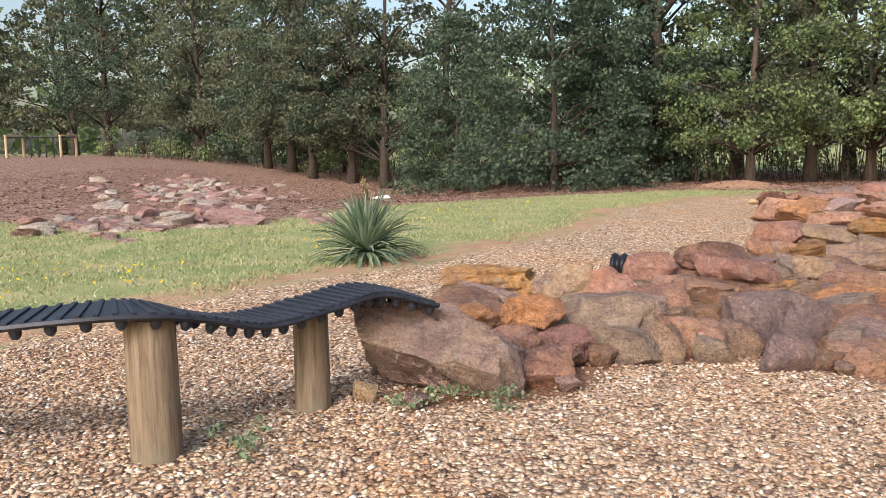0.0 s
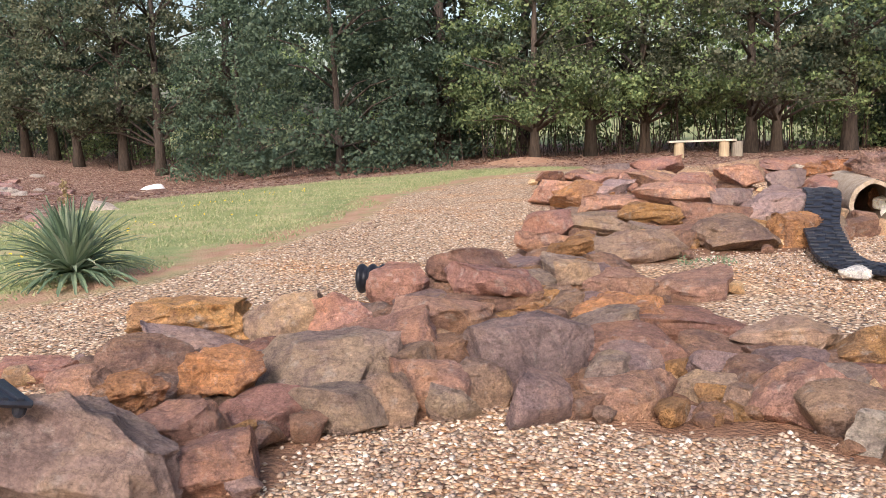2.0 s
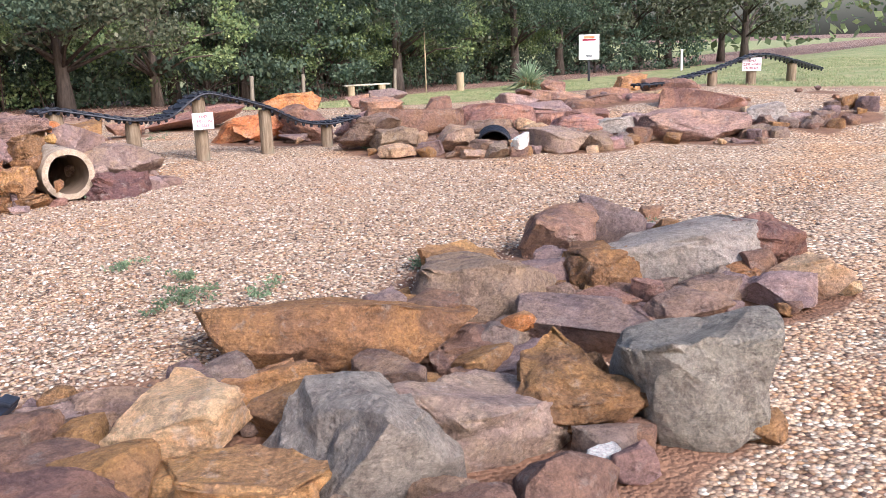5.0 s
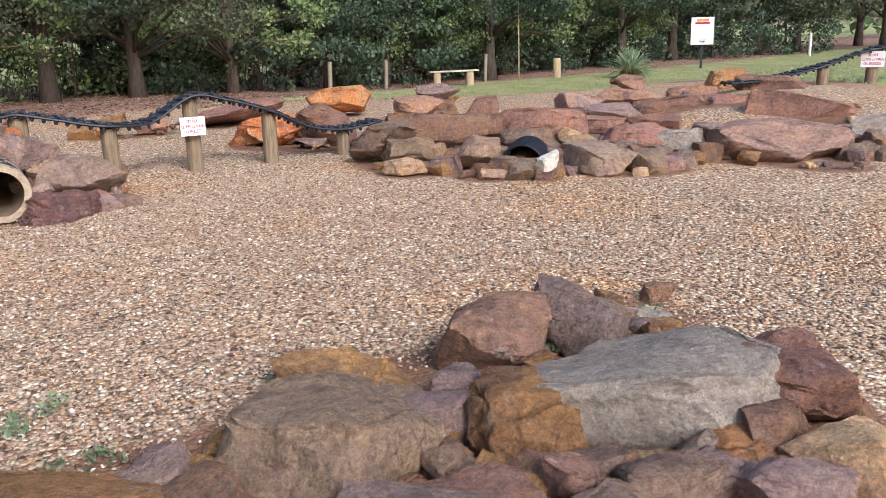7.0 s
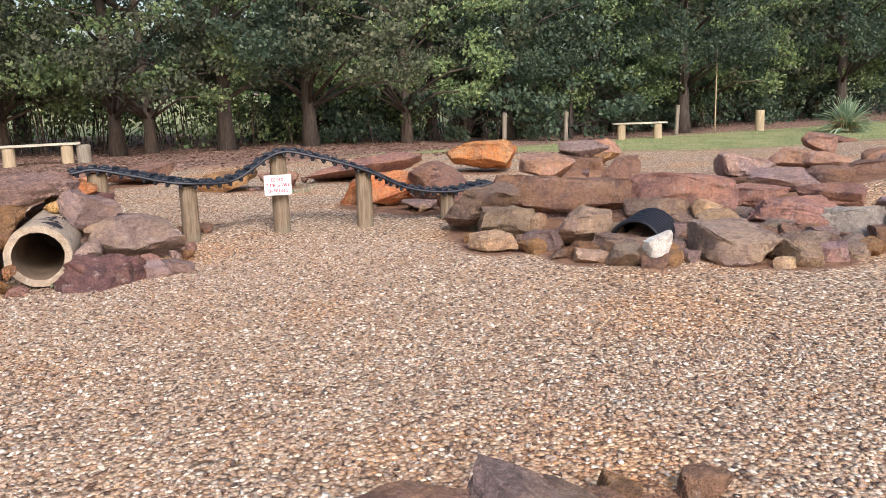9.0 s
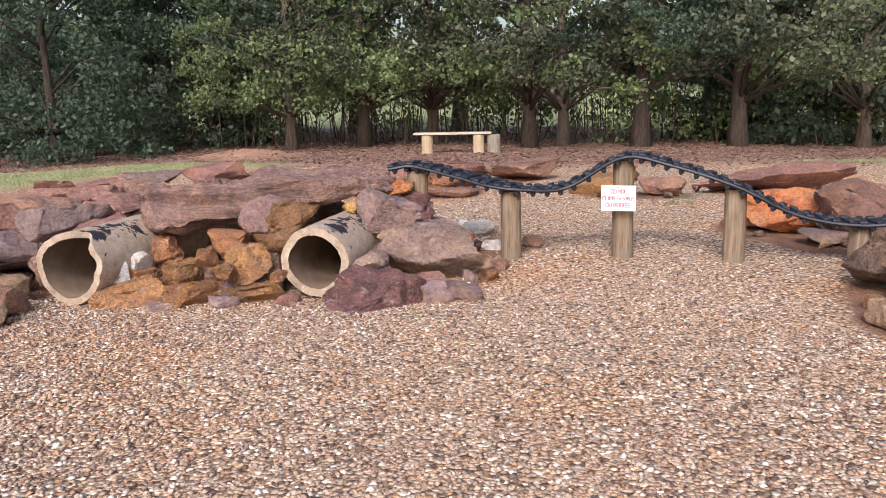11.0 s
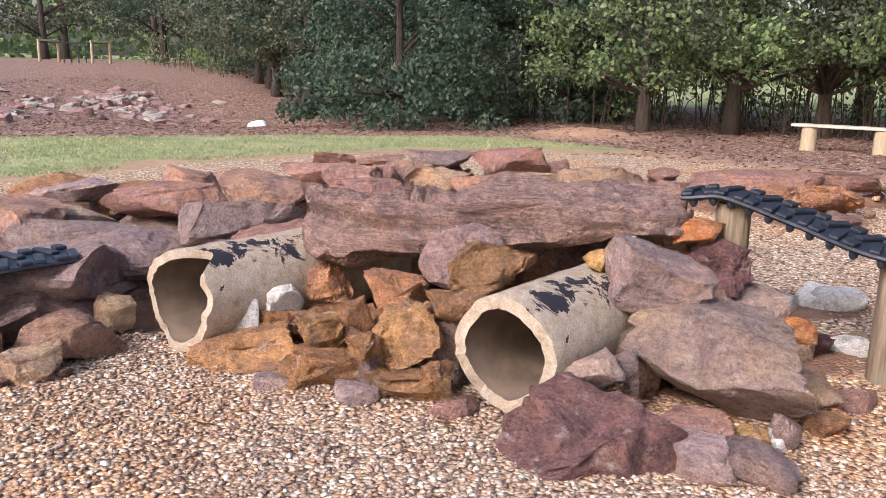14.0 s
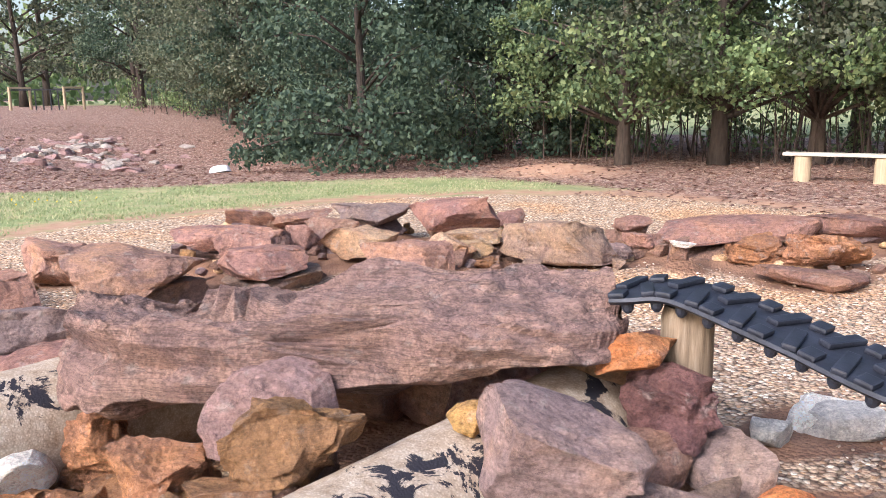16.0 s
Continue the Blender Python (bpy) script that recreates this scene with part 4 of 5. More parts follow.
rock(RED, 3.81, 3.98, -0.02, 0.27, 0.23, 0.18, -29)
rock(RED, 3.97, 3.84, -0.04, 0.27, 0.23, 0.26, -32)
rock(RED, 3.65, 3.69, -0.02, 0.27, 0.23, 0.15, -29)
rock(GREY, 3.47, 3.36, -0.03, 0.33, 0.28, 0.27, -29)
rock(GREY, 3.84, 3.32, -0.02, 0.54, 0.44, 0.30, -36)
rock(DUN, 4.71, 4.11, -0.02, 1.05, 0.84, 0.49, -39)
rock(BROWN, 4.25, 3.63, -0.00, 0.46, 0.38, 0.34, -38)
rock(OCHRE, 4.21, 2.82, 0.01, 0.88, 0.69, 0.41, -46)
rock(RED, 4.68, 3.40, -0.01, 0.47, 0.35, 0.18, -45)
rock(RED, 5.05, 3.24, 0.02, 0.63, 0.50, 0.26, -50)
rock(BROWN, 5.75, 3.85, -0.06, 0.42, 0.35, 0.26, -50)
rock(TAN, 5.74, 3.41, 0.02, 0.53, 0.44, 0.28, -54)
rock(OCHRE, 6.76, 3.49, 0.01, 1.40, 0.72, 0.39, -60)
rock(OCHRE, 6.15, 3.35, -0.05, 0.49, 0.40, 0.30, -58)
rock(OCHRE, 5.53, 2.94, -0.10, 0.70, 0.57, 0.32, -58)
rock(RED, 5.05, 2.81, -0.18, 0.71, 0.57, 0.32, -55)
rock(TAN, 3.78, 3.25, -0.17, 0.43, 0.26, 0.13, -35)
rock(PINK, 4.54, 3.64, -0.15, 0.18, 0.15, 0.20, -41)
rock(PURPLE, 5.56, 3.98, -0.06, 0.32, 0.27, 0.17, -47)
rock(OCHRE, 5.66, 7.77, 0.06, 0.46, 0.38, 0.43, -27)
rock(TAN, 5.48, 8.07, 0.05, 0.35, 0.29, 0.26, -25)
rock(BROWN, 5.08, 7.79, 0.09, 0.84, 0.69, 0.37, -24)
rock(RED, 5.22, 8.72, 0.23, 0.94, 0.54, 0.29, -22)
rock(PURPLE, 6.26, 8.94, 0.20, 1.10, 0.91, 0.50, -28)
rock(GREY, 5.93, 2.69, -0.10, 0.82, 0.66, 0.68, -58)
rock(DUN, 6.43, 2.52, -0.11, 0.94, 0.75, 0.51, -65)
rock(OCHRE, 6.69, 2.17, -0.05, 0.53, 0.43, 0.43, -72)
rock(GREY, 6.94, 1.80, 0.00, 0.66, 0.53, 0.58, -78)
rock(PURPLE, 7.62, 2.55, -0.08, 0.75, 0.61, 0.32, -71)
rock(BROWN, 8.05, 2.16, -0.04, 0.54, 0.35, 0.18, -77)
rock(WHITE, 6.37, 1.98, -0.09, 0.16, 0.13, 0.11, -73, cuts=9, square=0.5)
rock(PINK, 6.39, 1.85, -0.08, 0.17, 0.14, 0.14, -75)
rock(ORANGE, 7.35, 2.79, -0.00, 0.18, 0.15, 0.12, -67)
rock(RED, 7.03, 2.90, -0.07, 0.27, 0.22, 0.11, -64)
rock(PURPLE, 6.96, 2.61, -0.07, 0.19, 0.16, 0.08, -67)
rock(GREY, 9.94, 2.99, -0.13, 0.62, 0.41, 0.21, -64)
rock(BROWN, 8.77, 2.37, -0.14, 0.47, 0.37, 0.19, -65)
rock(RED, 8.37, 2.81, -0.16, 0.45, 0.31, 0.16, -54)
rock(OCHRE, 8.79, 2.61, -0.13, 0.20, 0.16, 0.22, -61)
rock(BROWN, 13.01, 7.88, 0.26, 0.88, 0.73, 0.46, -54)
rock(RED, 14.15, 7.90, 0.30, 1.45, 0.78, 0.43, -57)
rock(BROWN, 12.89, 7.41, 0.18, 0.65, 0.55, 0.33, -56)
rock(TAN, 12.95, 7.02, 0.16, 0.19, 0.16, 0.28, -57)
rock(BROWN, 13.14, 6.64, 0.15, 0.60, 0.50, 0.37, -60)
rock(RED, 15.01, 7.06, 0.28, 1.31, 0.79, 0.44, -62)
rock(PURPLE, 17.15, 7.72, 0.34, 0.82, 0.56, 0.31, -64)
rock(RED, 15.75, 8.50, 0.37, 0.50, 0.42, 0.35, -59)
rock(RED, 15.09, 9.19, 0.40, 0.77, 0.64, 0.36, -55)
rock(PURPLE, 16.91, 10.32, 0.47, 0.75, 0.49, 0.27, -55)
rock(TAN, 12.51, 7.10, 0.08, 0.53, 0.33, 0.18, -56)
rock(OCHRE, 12.84, 6.34, 0.03, 0.40, 0.28, 0.15, -60)
rock(BROWN, 12.82, 6.12, 0.01, 0.41, 0.34, 0.18, -61)
rock(BROWN, 14.27, 6.70, 0.22, 0.71, 0.45, 0.25, -62)
rock(RED, 15.66, 6.59, 0.22, 0.82, 0.49, 0.27, -65)
rock(TAN, 14.47, 6.24, 0.25, 0.30, 0.25, 0.17, -64)
rock(TAN, 14.29, 5.99, 0.19, 0.40, 0.34, 0.19, -65)
rock(WHITE, 12.93, 5.55, 0.18, 0.25, 0.21, 0.23, -64, cuts=9, square=0.5)
rock(DUN, 13.69, 5.42, 0.09, 0.80, 0.66, 0.43, -67)
rock(RED, 15.01, 5.67, 0.17, 0.86, 0.67, 0.37, -68)
rock(BROWN, 13.95, 5.02, 0.05, 0.56, 0.47, 0.32, -69)
rock(GREY, 15.11, 5.14, 0.14, 0.56, 0.47, 0.34, -70)
rock(PINK, 14.18, 4.84, 0.04, 0.32, 0.27, 0.26, -70)
rock(RED, 16.42, 6.09, 0.21, 0.74, 0.47, 0.26, -69)
rock(SLAB, 15.57, 4.23, 0.15, 1.64, 1.06, 0.59, -75)
rock(BROWN, 15.09, 4.68, 0.08, 0.37, 0.31, 0.27, -72)
rock(PURPLE, 16.02, 5.13, 0.14, 0.55, 0.46, 0.29, -72)
rock(RED, 17.75, 4.49, 0.24, 1.62, 0.98, 0.54, -76)
rock(GREY, 16.58, 3.32, 0.15, 0.72, 0.60, 0.54, -80)
rock(RED, 16.34, 3.50, 0.06, 0.44, 0.37, 0.30, -79)
rock(PURPLE, 16.82, 2.94, 0.06, 0.78, 0.65, 0.37, -82)
rock(RED, 19.20, 3.01, 0.15, 0.85, 0.70, 0.41, -83)
rock(GREY, 18.10, 2.40, 0.09, 0.82, 0.69, 0.45, -85)
rock(TAN, 16.76, 2.48, 0.00, 0.57, 0.48, 0.30, -84)
rock(TAN, 16.97, 2.11, -0.02, 0.53, 0.45, 0.27, -85)
rock(BROWN, 15.15, 3.61, -0.04, 0.54, 0.38, 0.20, -77)
rock(PINK, 15.09, 3.32, -0.06, 0.38, 0.32, 0.20, -79)
rock(TAN, 16.14, 2.56, -0.06, 0.41, 0.35, 0.20, -83)
rock(RED, 18.34, 7.50, 0.34, 1.06, 0.52, 0.28, -66)
rock(OCHRE, 21.32, 7.12, 0.45, 0.71, 0.59, 0.42, -71)
rock(RED, 19.66, 8.16, 0.44, 0.55, 0.46, 0.33, -66)
rock(RED, 19.32, 6.85, 0.34, 0.84, 0.56, 0.31, -70)
rock(RED, 20.48, 5.91, 0.37, 1.26, 0.83, 0.46, -74)
rock(RED, 17.31, 6.72, 0.28, 0.75, 0.51, 0.28, -68)
rock(RED, 18.40, 5.76, 0.27, 1.01, 0.62, 0.34, -72)
rock(RED, 18.08, 6.50, 0.29, 1.01, 0.52, 0.29, -69)
rock(TAN, 19.24, 6.06, 0.29, 0.63, 0.53, 0.30, -72)
rock(PURPLE, 16.81, 6.92, 0.26, 0.84, 0.44, 0.24, -66)
rock(RED, 14.23, 7.89, 0.27, 0.69, 0.56, 0.31, -57)
rock(PURPLE, 16.98, 3.91, 0.10, 0.55, 0.46, 0.29, -78)
rock(RED, 8.93, 3.28, 0.06, 0.55, 0.45, 0.42, -53)
rock(PURPLE, 9.37, 3.07, 0.09, 0.49, 0.40, 0.33, -59)
rock(GREY, 8.97, 2.60, -0.02, 1.38, 0.81, 0.44, -63)
rock(RED, 9.27, 2.03, 0.02, 0.62, 0.49, 0.44, -73)
rock(OCHRE, 8.40, 2.76, -0.02, 0.54, 0.43, 0.32, -55)
rock(BROWN, 7.86, 3.29, -0.04, 1.04, 0.79, 0.44, -40)
rock(OCHRE, 8.32, 3.59, -0.04, 0.66, 0.52, 0.27, -43)
rock(TAN, 8.89, 1.66, -0.04, 0.48, 0.39, 0.29, -78)
rock(PURPLE, 8.59, 1.79, -0.05, 0.43, 0.35, 0.25, -74)
rock(OCHRE, 8.75, 2.03, -0.04, 0.24, 0.20, 0.19, -71)
rock(PURPLE, 8.53, 3.15, -0.02, 0.27, 0.23, 0.23, -51)
rock(PURPLE, 7.26, 3.59, -0.06, 0.44, 0.35, 0.22, -27)
rock(RED, 8.22, 2.40, -0.04, 0.24, 0.20, 0.20, -59)
rock(BROWN, 8.39, 2.11, -0.06, 0.43, 0.35, 0.22, -66)
rock(RED, 7.94, 2.65, -0.07, 0.56, 0.37, 0.19, -51)
for k in range(6):
    rock(OCHRE, 7.85 + 0.15 * k, 9.14 + 0.05 * (k % 2), 0.06, 0.3, 0.28, 0.24, 40 * k)
for mat, x, y, z, w, a in ((PURPLE, 9.62, 9.42, 0.15, 0.4, 20), (BROWN, 9.9, 9.55, 0.15, 0.45, 60), (RED, 9.7, 9.85, 0.25, 0.4, 30), (RED, 6.95, 9.3, 0.14, 0.45, 20), (PURPLE, 6.9, 9.7, 0.2, 0.5, 70), (RED, 7.15, 9.95, 0.25, 0.5, 10)):
    rock(mat, x, y, z, w, w * 0.75, w * 0.6, a)


def rubble(spots):
    """Small stones and buried blocks that pack the wall, joined stone kind by stone kind."""
    heaps = {}
    for mat, x, y, z, w, d, h, yaw, seed in spots:
        v, f = rock_shape(w, d, h, seed, 3 if w > 0.3 else 2)
        turn = np.array(pose(x, y, z, seed % 17 - 8, seed % 13 - 6, yaw))
        verts, faces = heaps.setdefault(mat, ([], []))
        faces.append(f + sum(len(q) for q in verts))
        verts.append(v @ turn[:3, :3].T + turn[:3, 3])
    for mat, (verts, faces) in heaps.items():
        ob = new("wall_rubble", mesh_of("wall_rubble", np.concatenate(verts), np.concatenate(faces), mat, True))
        ob.data.set_sharp_from_angle(angle=radians(32))
        tagged(ob, f"{KINDS[mat]} rubble packed between the wall rocks", "rubble", "", "stuff")


prop = random.Random(5)
packed = []
for x, y, z, w, d, h, yaw in ROCKS[7:]:
    floor_z = ground_z(x, y)
    gap = z - h / 2 - floor_z
    shelter = 6.7 < x < 10.6 and 8.2 < y < 10.9
    bore = min(abs((x - px) * 0.943 - (y - py) * 0.334) for px, py in ((7.19, 8.78), (8.97, 8.72)))
    if gap > 0.05 and not (shelter and bore < 0.27 + 0.3 * w):
        k = 0.6 if shelter else 0.95
        packed.append((prop.choice((RED, PURPLE, BROWN, RED)), x + prop.uniform(-0.05, 0.05), y + prop.uniform(0, 0.08), floor_z + gap * 0.45, w * k, d * k, gap * 1.1 + 0.16, yaw + prop.uniform(-20, 20), prop.randrange(9999)))
    if not shelter and w > 0.22:
        for _ in range(4 if x < 11 else 2):
            t, s = prop.uniform(0, 2 * math.pi), prop.uniform(0.07, 0.2)
            px, py = x + math.cos(t) * w * 0.5, y + math.sin(t) * d * 0.55
            top = max(floor_z, z - h * 0.5)
            packed.append((prop.choice((RED, PURPLE, BROWN, RED, OCHRE, TAN)), px, py, floor_z + (top - floor_z) * prop.uniform(0.2, 0.8) + s * 0.25, s, s * 0.8, s * 0.65, prop.uniform(0, 180), prop.randrange(9999)))
wall = np.array([(x, y, w, d) for x, y, z, w, d, h, a in ROCKS[7:]])
for _ in range(5200):
    x, y = (prop.uniform(-0.5, 10), prop.uniform(1.4, 10.5)) if prop.random() < 0.7 else (prop.uniform(12.5, 20), prop.uniform(2, 9))
    if 6.6 < x < 10.7 and 7.9 < y < 11:
        continue
    off = np.hypot(wall[:, 0] - x, wall[:, 1] - y)
    near = off < 0.75
    if near.sum() < 4 or (off / (wall[:, 2] + wall[:, 3])).min() < 0.24:
        continue
    u = np.arctan2(wall[near, 1] - y, wall[near, 0] - x)
    if np.abs(np.exp(1j * u).mean()) > 0.5:
        continue
    s = prop.uniform(0.18, 0.36)
    packed.append((prop.choice((RED, PURPLE, BROWN, RED, OCHRE, DUN)), x, y, ground_z(x, y) + s * 0.18, s * 1.2, s, s * 0.85, prop.uniform(0, 180), prop.randrange(9999)))
    wall = np.vstack([wall, (x, y, s, s)])
rubble(packed)
track("rubber_track_bridge", "black ribbed rubber track bridge sagging between weathered wooden posts", [(-2.68, 1.58, 0.5), (-1.98, 1.88, 0.57), (-1.38, 2.10, 0.58), (-0.83, 2.28, 0.6), (-0.53, 2.63, 0.48), (-0.28, 2.93, 0.5), (-0.07, 3.13, 0.53), (0.18, 3.30, 0.45)], 0.36,
      [(-2.08, 1.83, 0.55, 0.1), (-0.78, 2.29, 0.57, 0.102), (-0.31, 2.95, 0.47, 0.085)], "ribs", "rubber track bridges")
track("rubber_track_bridge", "black lugged rubber track bridge waving over five wooden posts", [(9.58, 10.18, 0.76), (9.83, 10.14, 0.78), (10.22, 9.95, 0.69), (10.61, 9.74, 0.6), (11.08, 9.71, 0.6), (11.56, 9.58, 0.85), (11.95, 9.40, 0.78), (12.39, 9.20, 0.62), (12.82, 9.03, 0.4), (13.27, 8.85, 0.33), (13.74, 8.67, 0.4)], 0.33,
      [(9.83, 10.14, 0.74, 0.1), (10.61, 9.75, 0.57, 0.09), (11.56, 9.59, 0.82, 0.09), (12.39, 9.21, 0.59, 0.09), (13.27, 8.86, 0.3, 0.085)], "pads", "rubber track bridges")
track("rubber_track_bridge", "far black rubber track bridge on wooden posts by the grass bank", [(19.6, 6.4, 0.5), (20.3, 6.0, 0.53), (21.2, 5.35, 0.72), (21.65, 4.7, 0.97), (22.3, 4.4, 0.92), (22.95, 4.15, 0.8), (24.0, 3.8, 0.6)], 0.3,
      [(21.2, 5.35, 0.69, 0.1), (21.65, 4.7, 0.94, 0.1), (22.95, 4.15, 0.77, 0.1)], "pads", "rubber track bridges")
track("rubber_track", "black rubber tread strip draped over the rocks and the gravel", [(6.52, 8.78, 0.4), (6.34, 8.4, 0.39), (6.15, 8.1, 0.32), (5.88, 7.7, 0.19), (5.7, 7.33, 0.12), (5.42, 6.75, 0.07), (5.3, 6.3, 0.06), (5.41, 5.94, 0.07), (5.36, 5.5, 0.1), (5.26, 5.16, 0.05), (5.2, 4.6, 0.04), (5.24, 4.37, 0.1), (5.29, 4.16, 0.08), (5.38, 4.0, 0.03)], 0.33, [], "pads", "rubber tracks", False)
notice(11.47, 9.43, 0.515, -22)
notice(21.53, 4.67, 0.8, -75, 0.36, 0.26)


def culvert(x, y, z, yaw, r, length, label):
    """A ribbed black plastic drain pipe."""
    base = new("plastic_pipe")
    base.matrix_world = pose(x, y, z, 0, 0, yaw)
    tagged(base, label, "pipe", "plastic pipes", "thing")
    sides, verts, faces, n = 28, [], [], int(length / 0.012)
    for j in range(n):
        rr = r + 0.012 * math.sin(j * 0.9)
        verts += [(rr * math.cos(2 * math.pi * i / sides), j * 0.012, rr * math.sin(2 * math.pi * i / sides)) for i in range(sides)]
    m = len(verts)
    verts += [(0.93 * vx, vy, 0.93 * vz) for vx, vy, vz in verts]
    for j in range(n - 1):
        for i in range(sides):
            a, b = j * sides + i, j * sides + (i + 1) % sides
            faces += [(a, b, b + sides, a + sides), (m + a, m + a + sides, m + b + sides, m + b)]
    faces += [(i, m + i, m + (i + 1) % sides, (i + 1) % sides) for i in range(sides)]
    # The culvert's end also gets an added dark disc for its unlit depth.
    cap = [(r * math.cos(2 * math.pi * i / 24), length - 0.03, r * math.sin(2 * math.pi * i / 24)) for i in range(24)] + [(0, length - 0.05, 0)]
    child("earth_plug", mesh_of("earth_plug", cap, [(i, (i + 1) % 24, 24) for i in range(24)], TWIG), base, None, "dark disc standing in for the shaded depth of the pipe")
    child("ribbed_wall", mesh_of("ribbed_wall", verts, faces, PLASTIC, True), base)
    return base


culvert(13.3, 6.12, 0.05, -62, 0.235, 0.75, "black ribbed plastic pipe mouth sunk in the rock wall")
culvert(1.45, 6.5, 0.17, -110, 0.1, 0.3, "black ribbed plastic pipe end poking from the rocks")
for x, y, z, w, d, h, a in ((5.15, 6.07, 0.05, 0.27, 0.2, 0.11, 10), (6.15, 7.05, 0.06, 0.1, 0.08, 0.16, 30), (10.45, 10.95, 0.05, 0.36, 0.26, 0.12, 20)):
    rock(WHITE, x, y, z, w, d, h, a)

# ---- ground ----


def sdf(px, py, poly):
    """Signed distance to a polygon, positive inside."""
    best = np.full(px.shape, 1e9)
    inside = np.zeros(px.shape, bool)
    for (x0, y0), (x1, y1) in zip(poly, poly[1:] + poly[:1]):
        dx, dy = x1 - x0, y1 - y0
        t = np.clip(((px - x0) * dx + (py - y0) * dy) / (dx * dx + dy * dy), 0, 1)
        best = np.minimum(best, np.hypot(px - x0 - t * dx, py - y0 - t * dy))
        if dy:
            inside ^= ((y0 > py) != (y1 > py)) & (px < dx * (py - y0) / dy + x0)
    return np.where(inside, best, -best)


GRAVEL_EDGE = [(-6, -8), (-4.2, 1.5), (-2.7, 3.9), (-2.1, 5.4), (-1.4, 6.7), (-0.3, 7.9), (0.4, 9.3), (1.7, 11.7), (2.5, 15.0), (3.6, 16.7), (4.8, 18.3), (6.4, 19.2), (8.2, 19.6), (9.7, 19.0), (11.8, 17.9), (16, 17.4), (21.4, 16.6), (25, 15.4), (30, 13), (28.5, 10.2), (22.5, 7.0), (20.5, 4.5), (19.5, -1), (15, -6), (8, -9)]
LAWN = [(-6, -10), (-60, -10), (-60, 14), (-13, 17), (-8.7, 13.2), (-5.9, 11.2), (-3.7, 12.6), (-2.6, 16.7), (1.5, 20.0), (4.8, 21.6), (8.3, 20.3), (6, 18), (2.8, 13), (-1, 6)]
BANK = [(17, 18), (23.5, 19.6), (29, 20.9), (37, 19), (47, 17.5), (75, 15), (75, -30), (16, -30), (19.6, -2), (20.6, 4.2), (22.5, 6.5), (29, 9.5), (31, 12.5), (26, 15), (21, 17)]
FIELD = [(-200, 80), (-45, 62), (0, 41), (12, 36), (25, 32), (45, 31), (60, 26), (300, 22), (300, 400), (-200, 400)]


def axis(lo, hi, step, far):
    inner = np.arange(lo, hi + step / 2, step)
    out = step * 1.22 ** np.arange(1, 60)
    cum = np.cumsum(out)
    cum = cum[cum < far]
    return np.concatenate([lo - cum[::-1], inner, hi + cum])


gx, gy = np.meshgrid(axis(-4, 20, 0.1, 900), axis(-2, 21, 0.1, 900), indexing="ij")
gz = base_height(gx, gy)
gz += 0.2 * np.exp(-(((gx - 6.5) / 1.0) ** 2 + ((gy - 22.8) / 0.8) ** 2))
level0 = gz.copy()
for x, y, z, w, d, h, a in ROCKS[1:]:
    low = z - h / 2
    if low < float(base_height(x, y)) or (12.7 < x < 13.7 and 5.6 < y < 6.6) or (6.9 < x < 10.2 and 8.3 < y < 10.9):
        continue
    r = max(w, d) / 2
    near = np.hypot(gx - x, gy - y)
    gz = np.maximum(gz, level0 + np.minimum(0.5 * (low - float(base_height(x, y))), 0.16) * smooth01((1.1 - near / (r + 0.05)) / 0.55))
packing = np.zeros_like(gz)
for x, y, z, w, d, h, a in ROCKS[1:]:
    if not (6.4 < x < 10.9 and 7.9 < y < 9.4):
        packing += np.exp(-(np.hypot(gx - x, gy - y) / (0.55 * max(w, d) + 0.08)) ** 2)
raised = gz - level0
wob = np.array([noise.noise(Vector((a * 0.9, b * 0.9, 3.0))) + 0.5 * noise.noise(Vector((a * 3, b * 3, 1.0))) for a, b in zip(gx.ravel(), gy.ravel())]).reshape(gx.shape)
gz = gz + 0.018 * wob * (np.abs(gx - 8) < 40)
nx, ny = gx.shape
idx = np.arange(nx * ny).reshape(nx, ny)
quads = np.stack([idx[:-1, :-1], idx[1:, :-1], idx[1:, 1:], idx[:-1, 1:]], -1).reshape(-1, 4)
ground = new("ground", mesh_of("ground", np.stack([gx, gy, gz], -1).reshape(-1, 3), quads, GROUND, True))
tagged(ground, "gravel court and path with grass, bark mulch and red clay edges", "ground", "", "structure")
gravel_d = sdf(gx, gy, GRAVEL_EDGE)
grass_d = np.maximum(np.maximum(sdf(gx, gy, LAWN), sdf(gx, gy, BANK)), sdf(gx, gy, FIELD))
mound_d = 1.0 - np.hypot((gx - 6.5) / 1.3, (gy - 22.8) / 1.1)
for key, val in (("gravel_zone", gravel_d), ("grass_zone", grass_d), ("clay_zone", np.maximum(0.28 - np.abs(gravel_d + 0.25), mound_d)), ("pile_zone", np.maximum(raised - 0.05, 0.4 * (packing - 0.75)))):
    at = ground.data.attributes.new(key, "FLOAT", "POINT")
    at.data.foreach_set("value", np.clip(val, -5, 5).astype(np.float32).ravel())


def surface(x, y):
    """Heights of the finished ground sheet at many places."""
    i = np.clip(np.searchsorted(gx[:, 0], x) - 1, 0, nx - 2)
    j = np.clip(np.searchsorted(gy[0], y) - 1, 0, ny - 2)
    u = (x - gx[i, 0]) / (gx[i + 1, 0] - gx[i, 0])
    v = (y - gy[0, j]) / (gy[0, j + 1] - gy[0, j])
    return (gz[i, j] * (1 - u) + gz[i + 1, j] * u) * (1 - v) + (gz[i, j + 1] * (1 - u) + gz[i + 1, j + 1] * u) * v


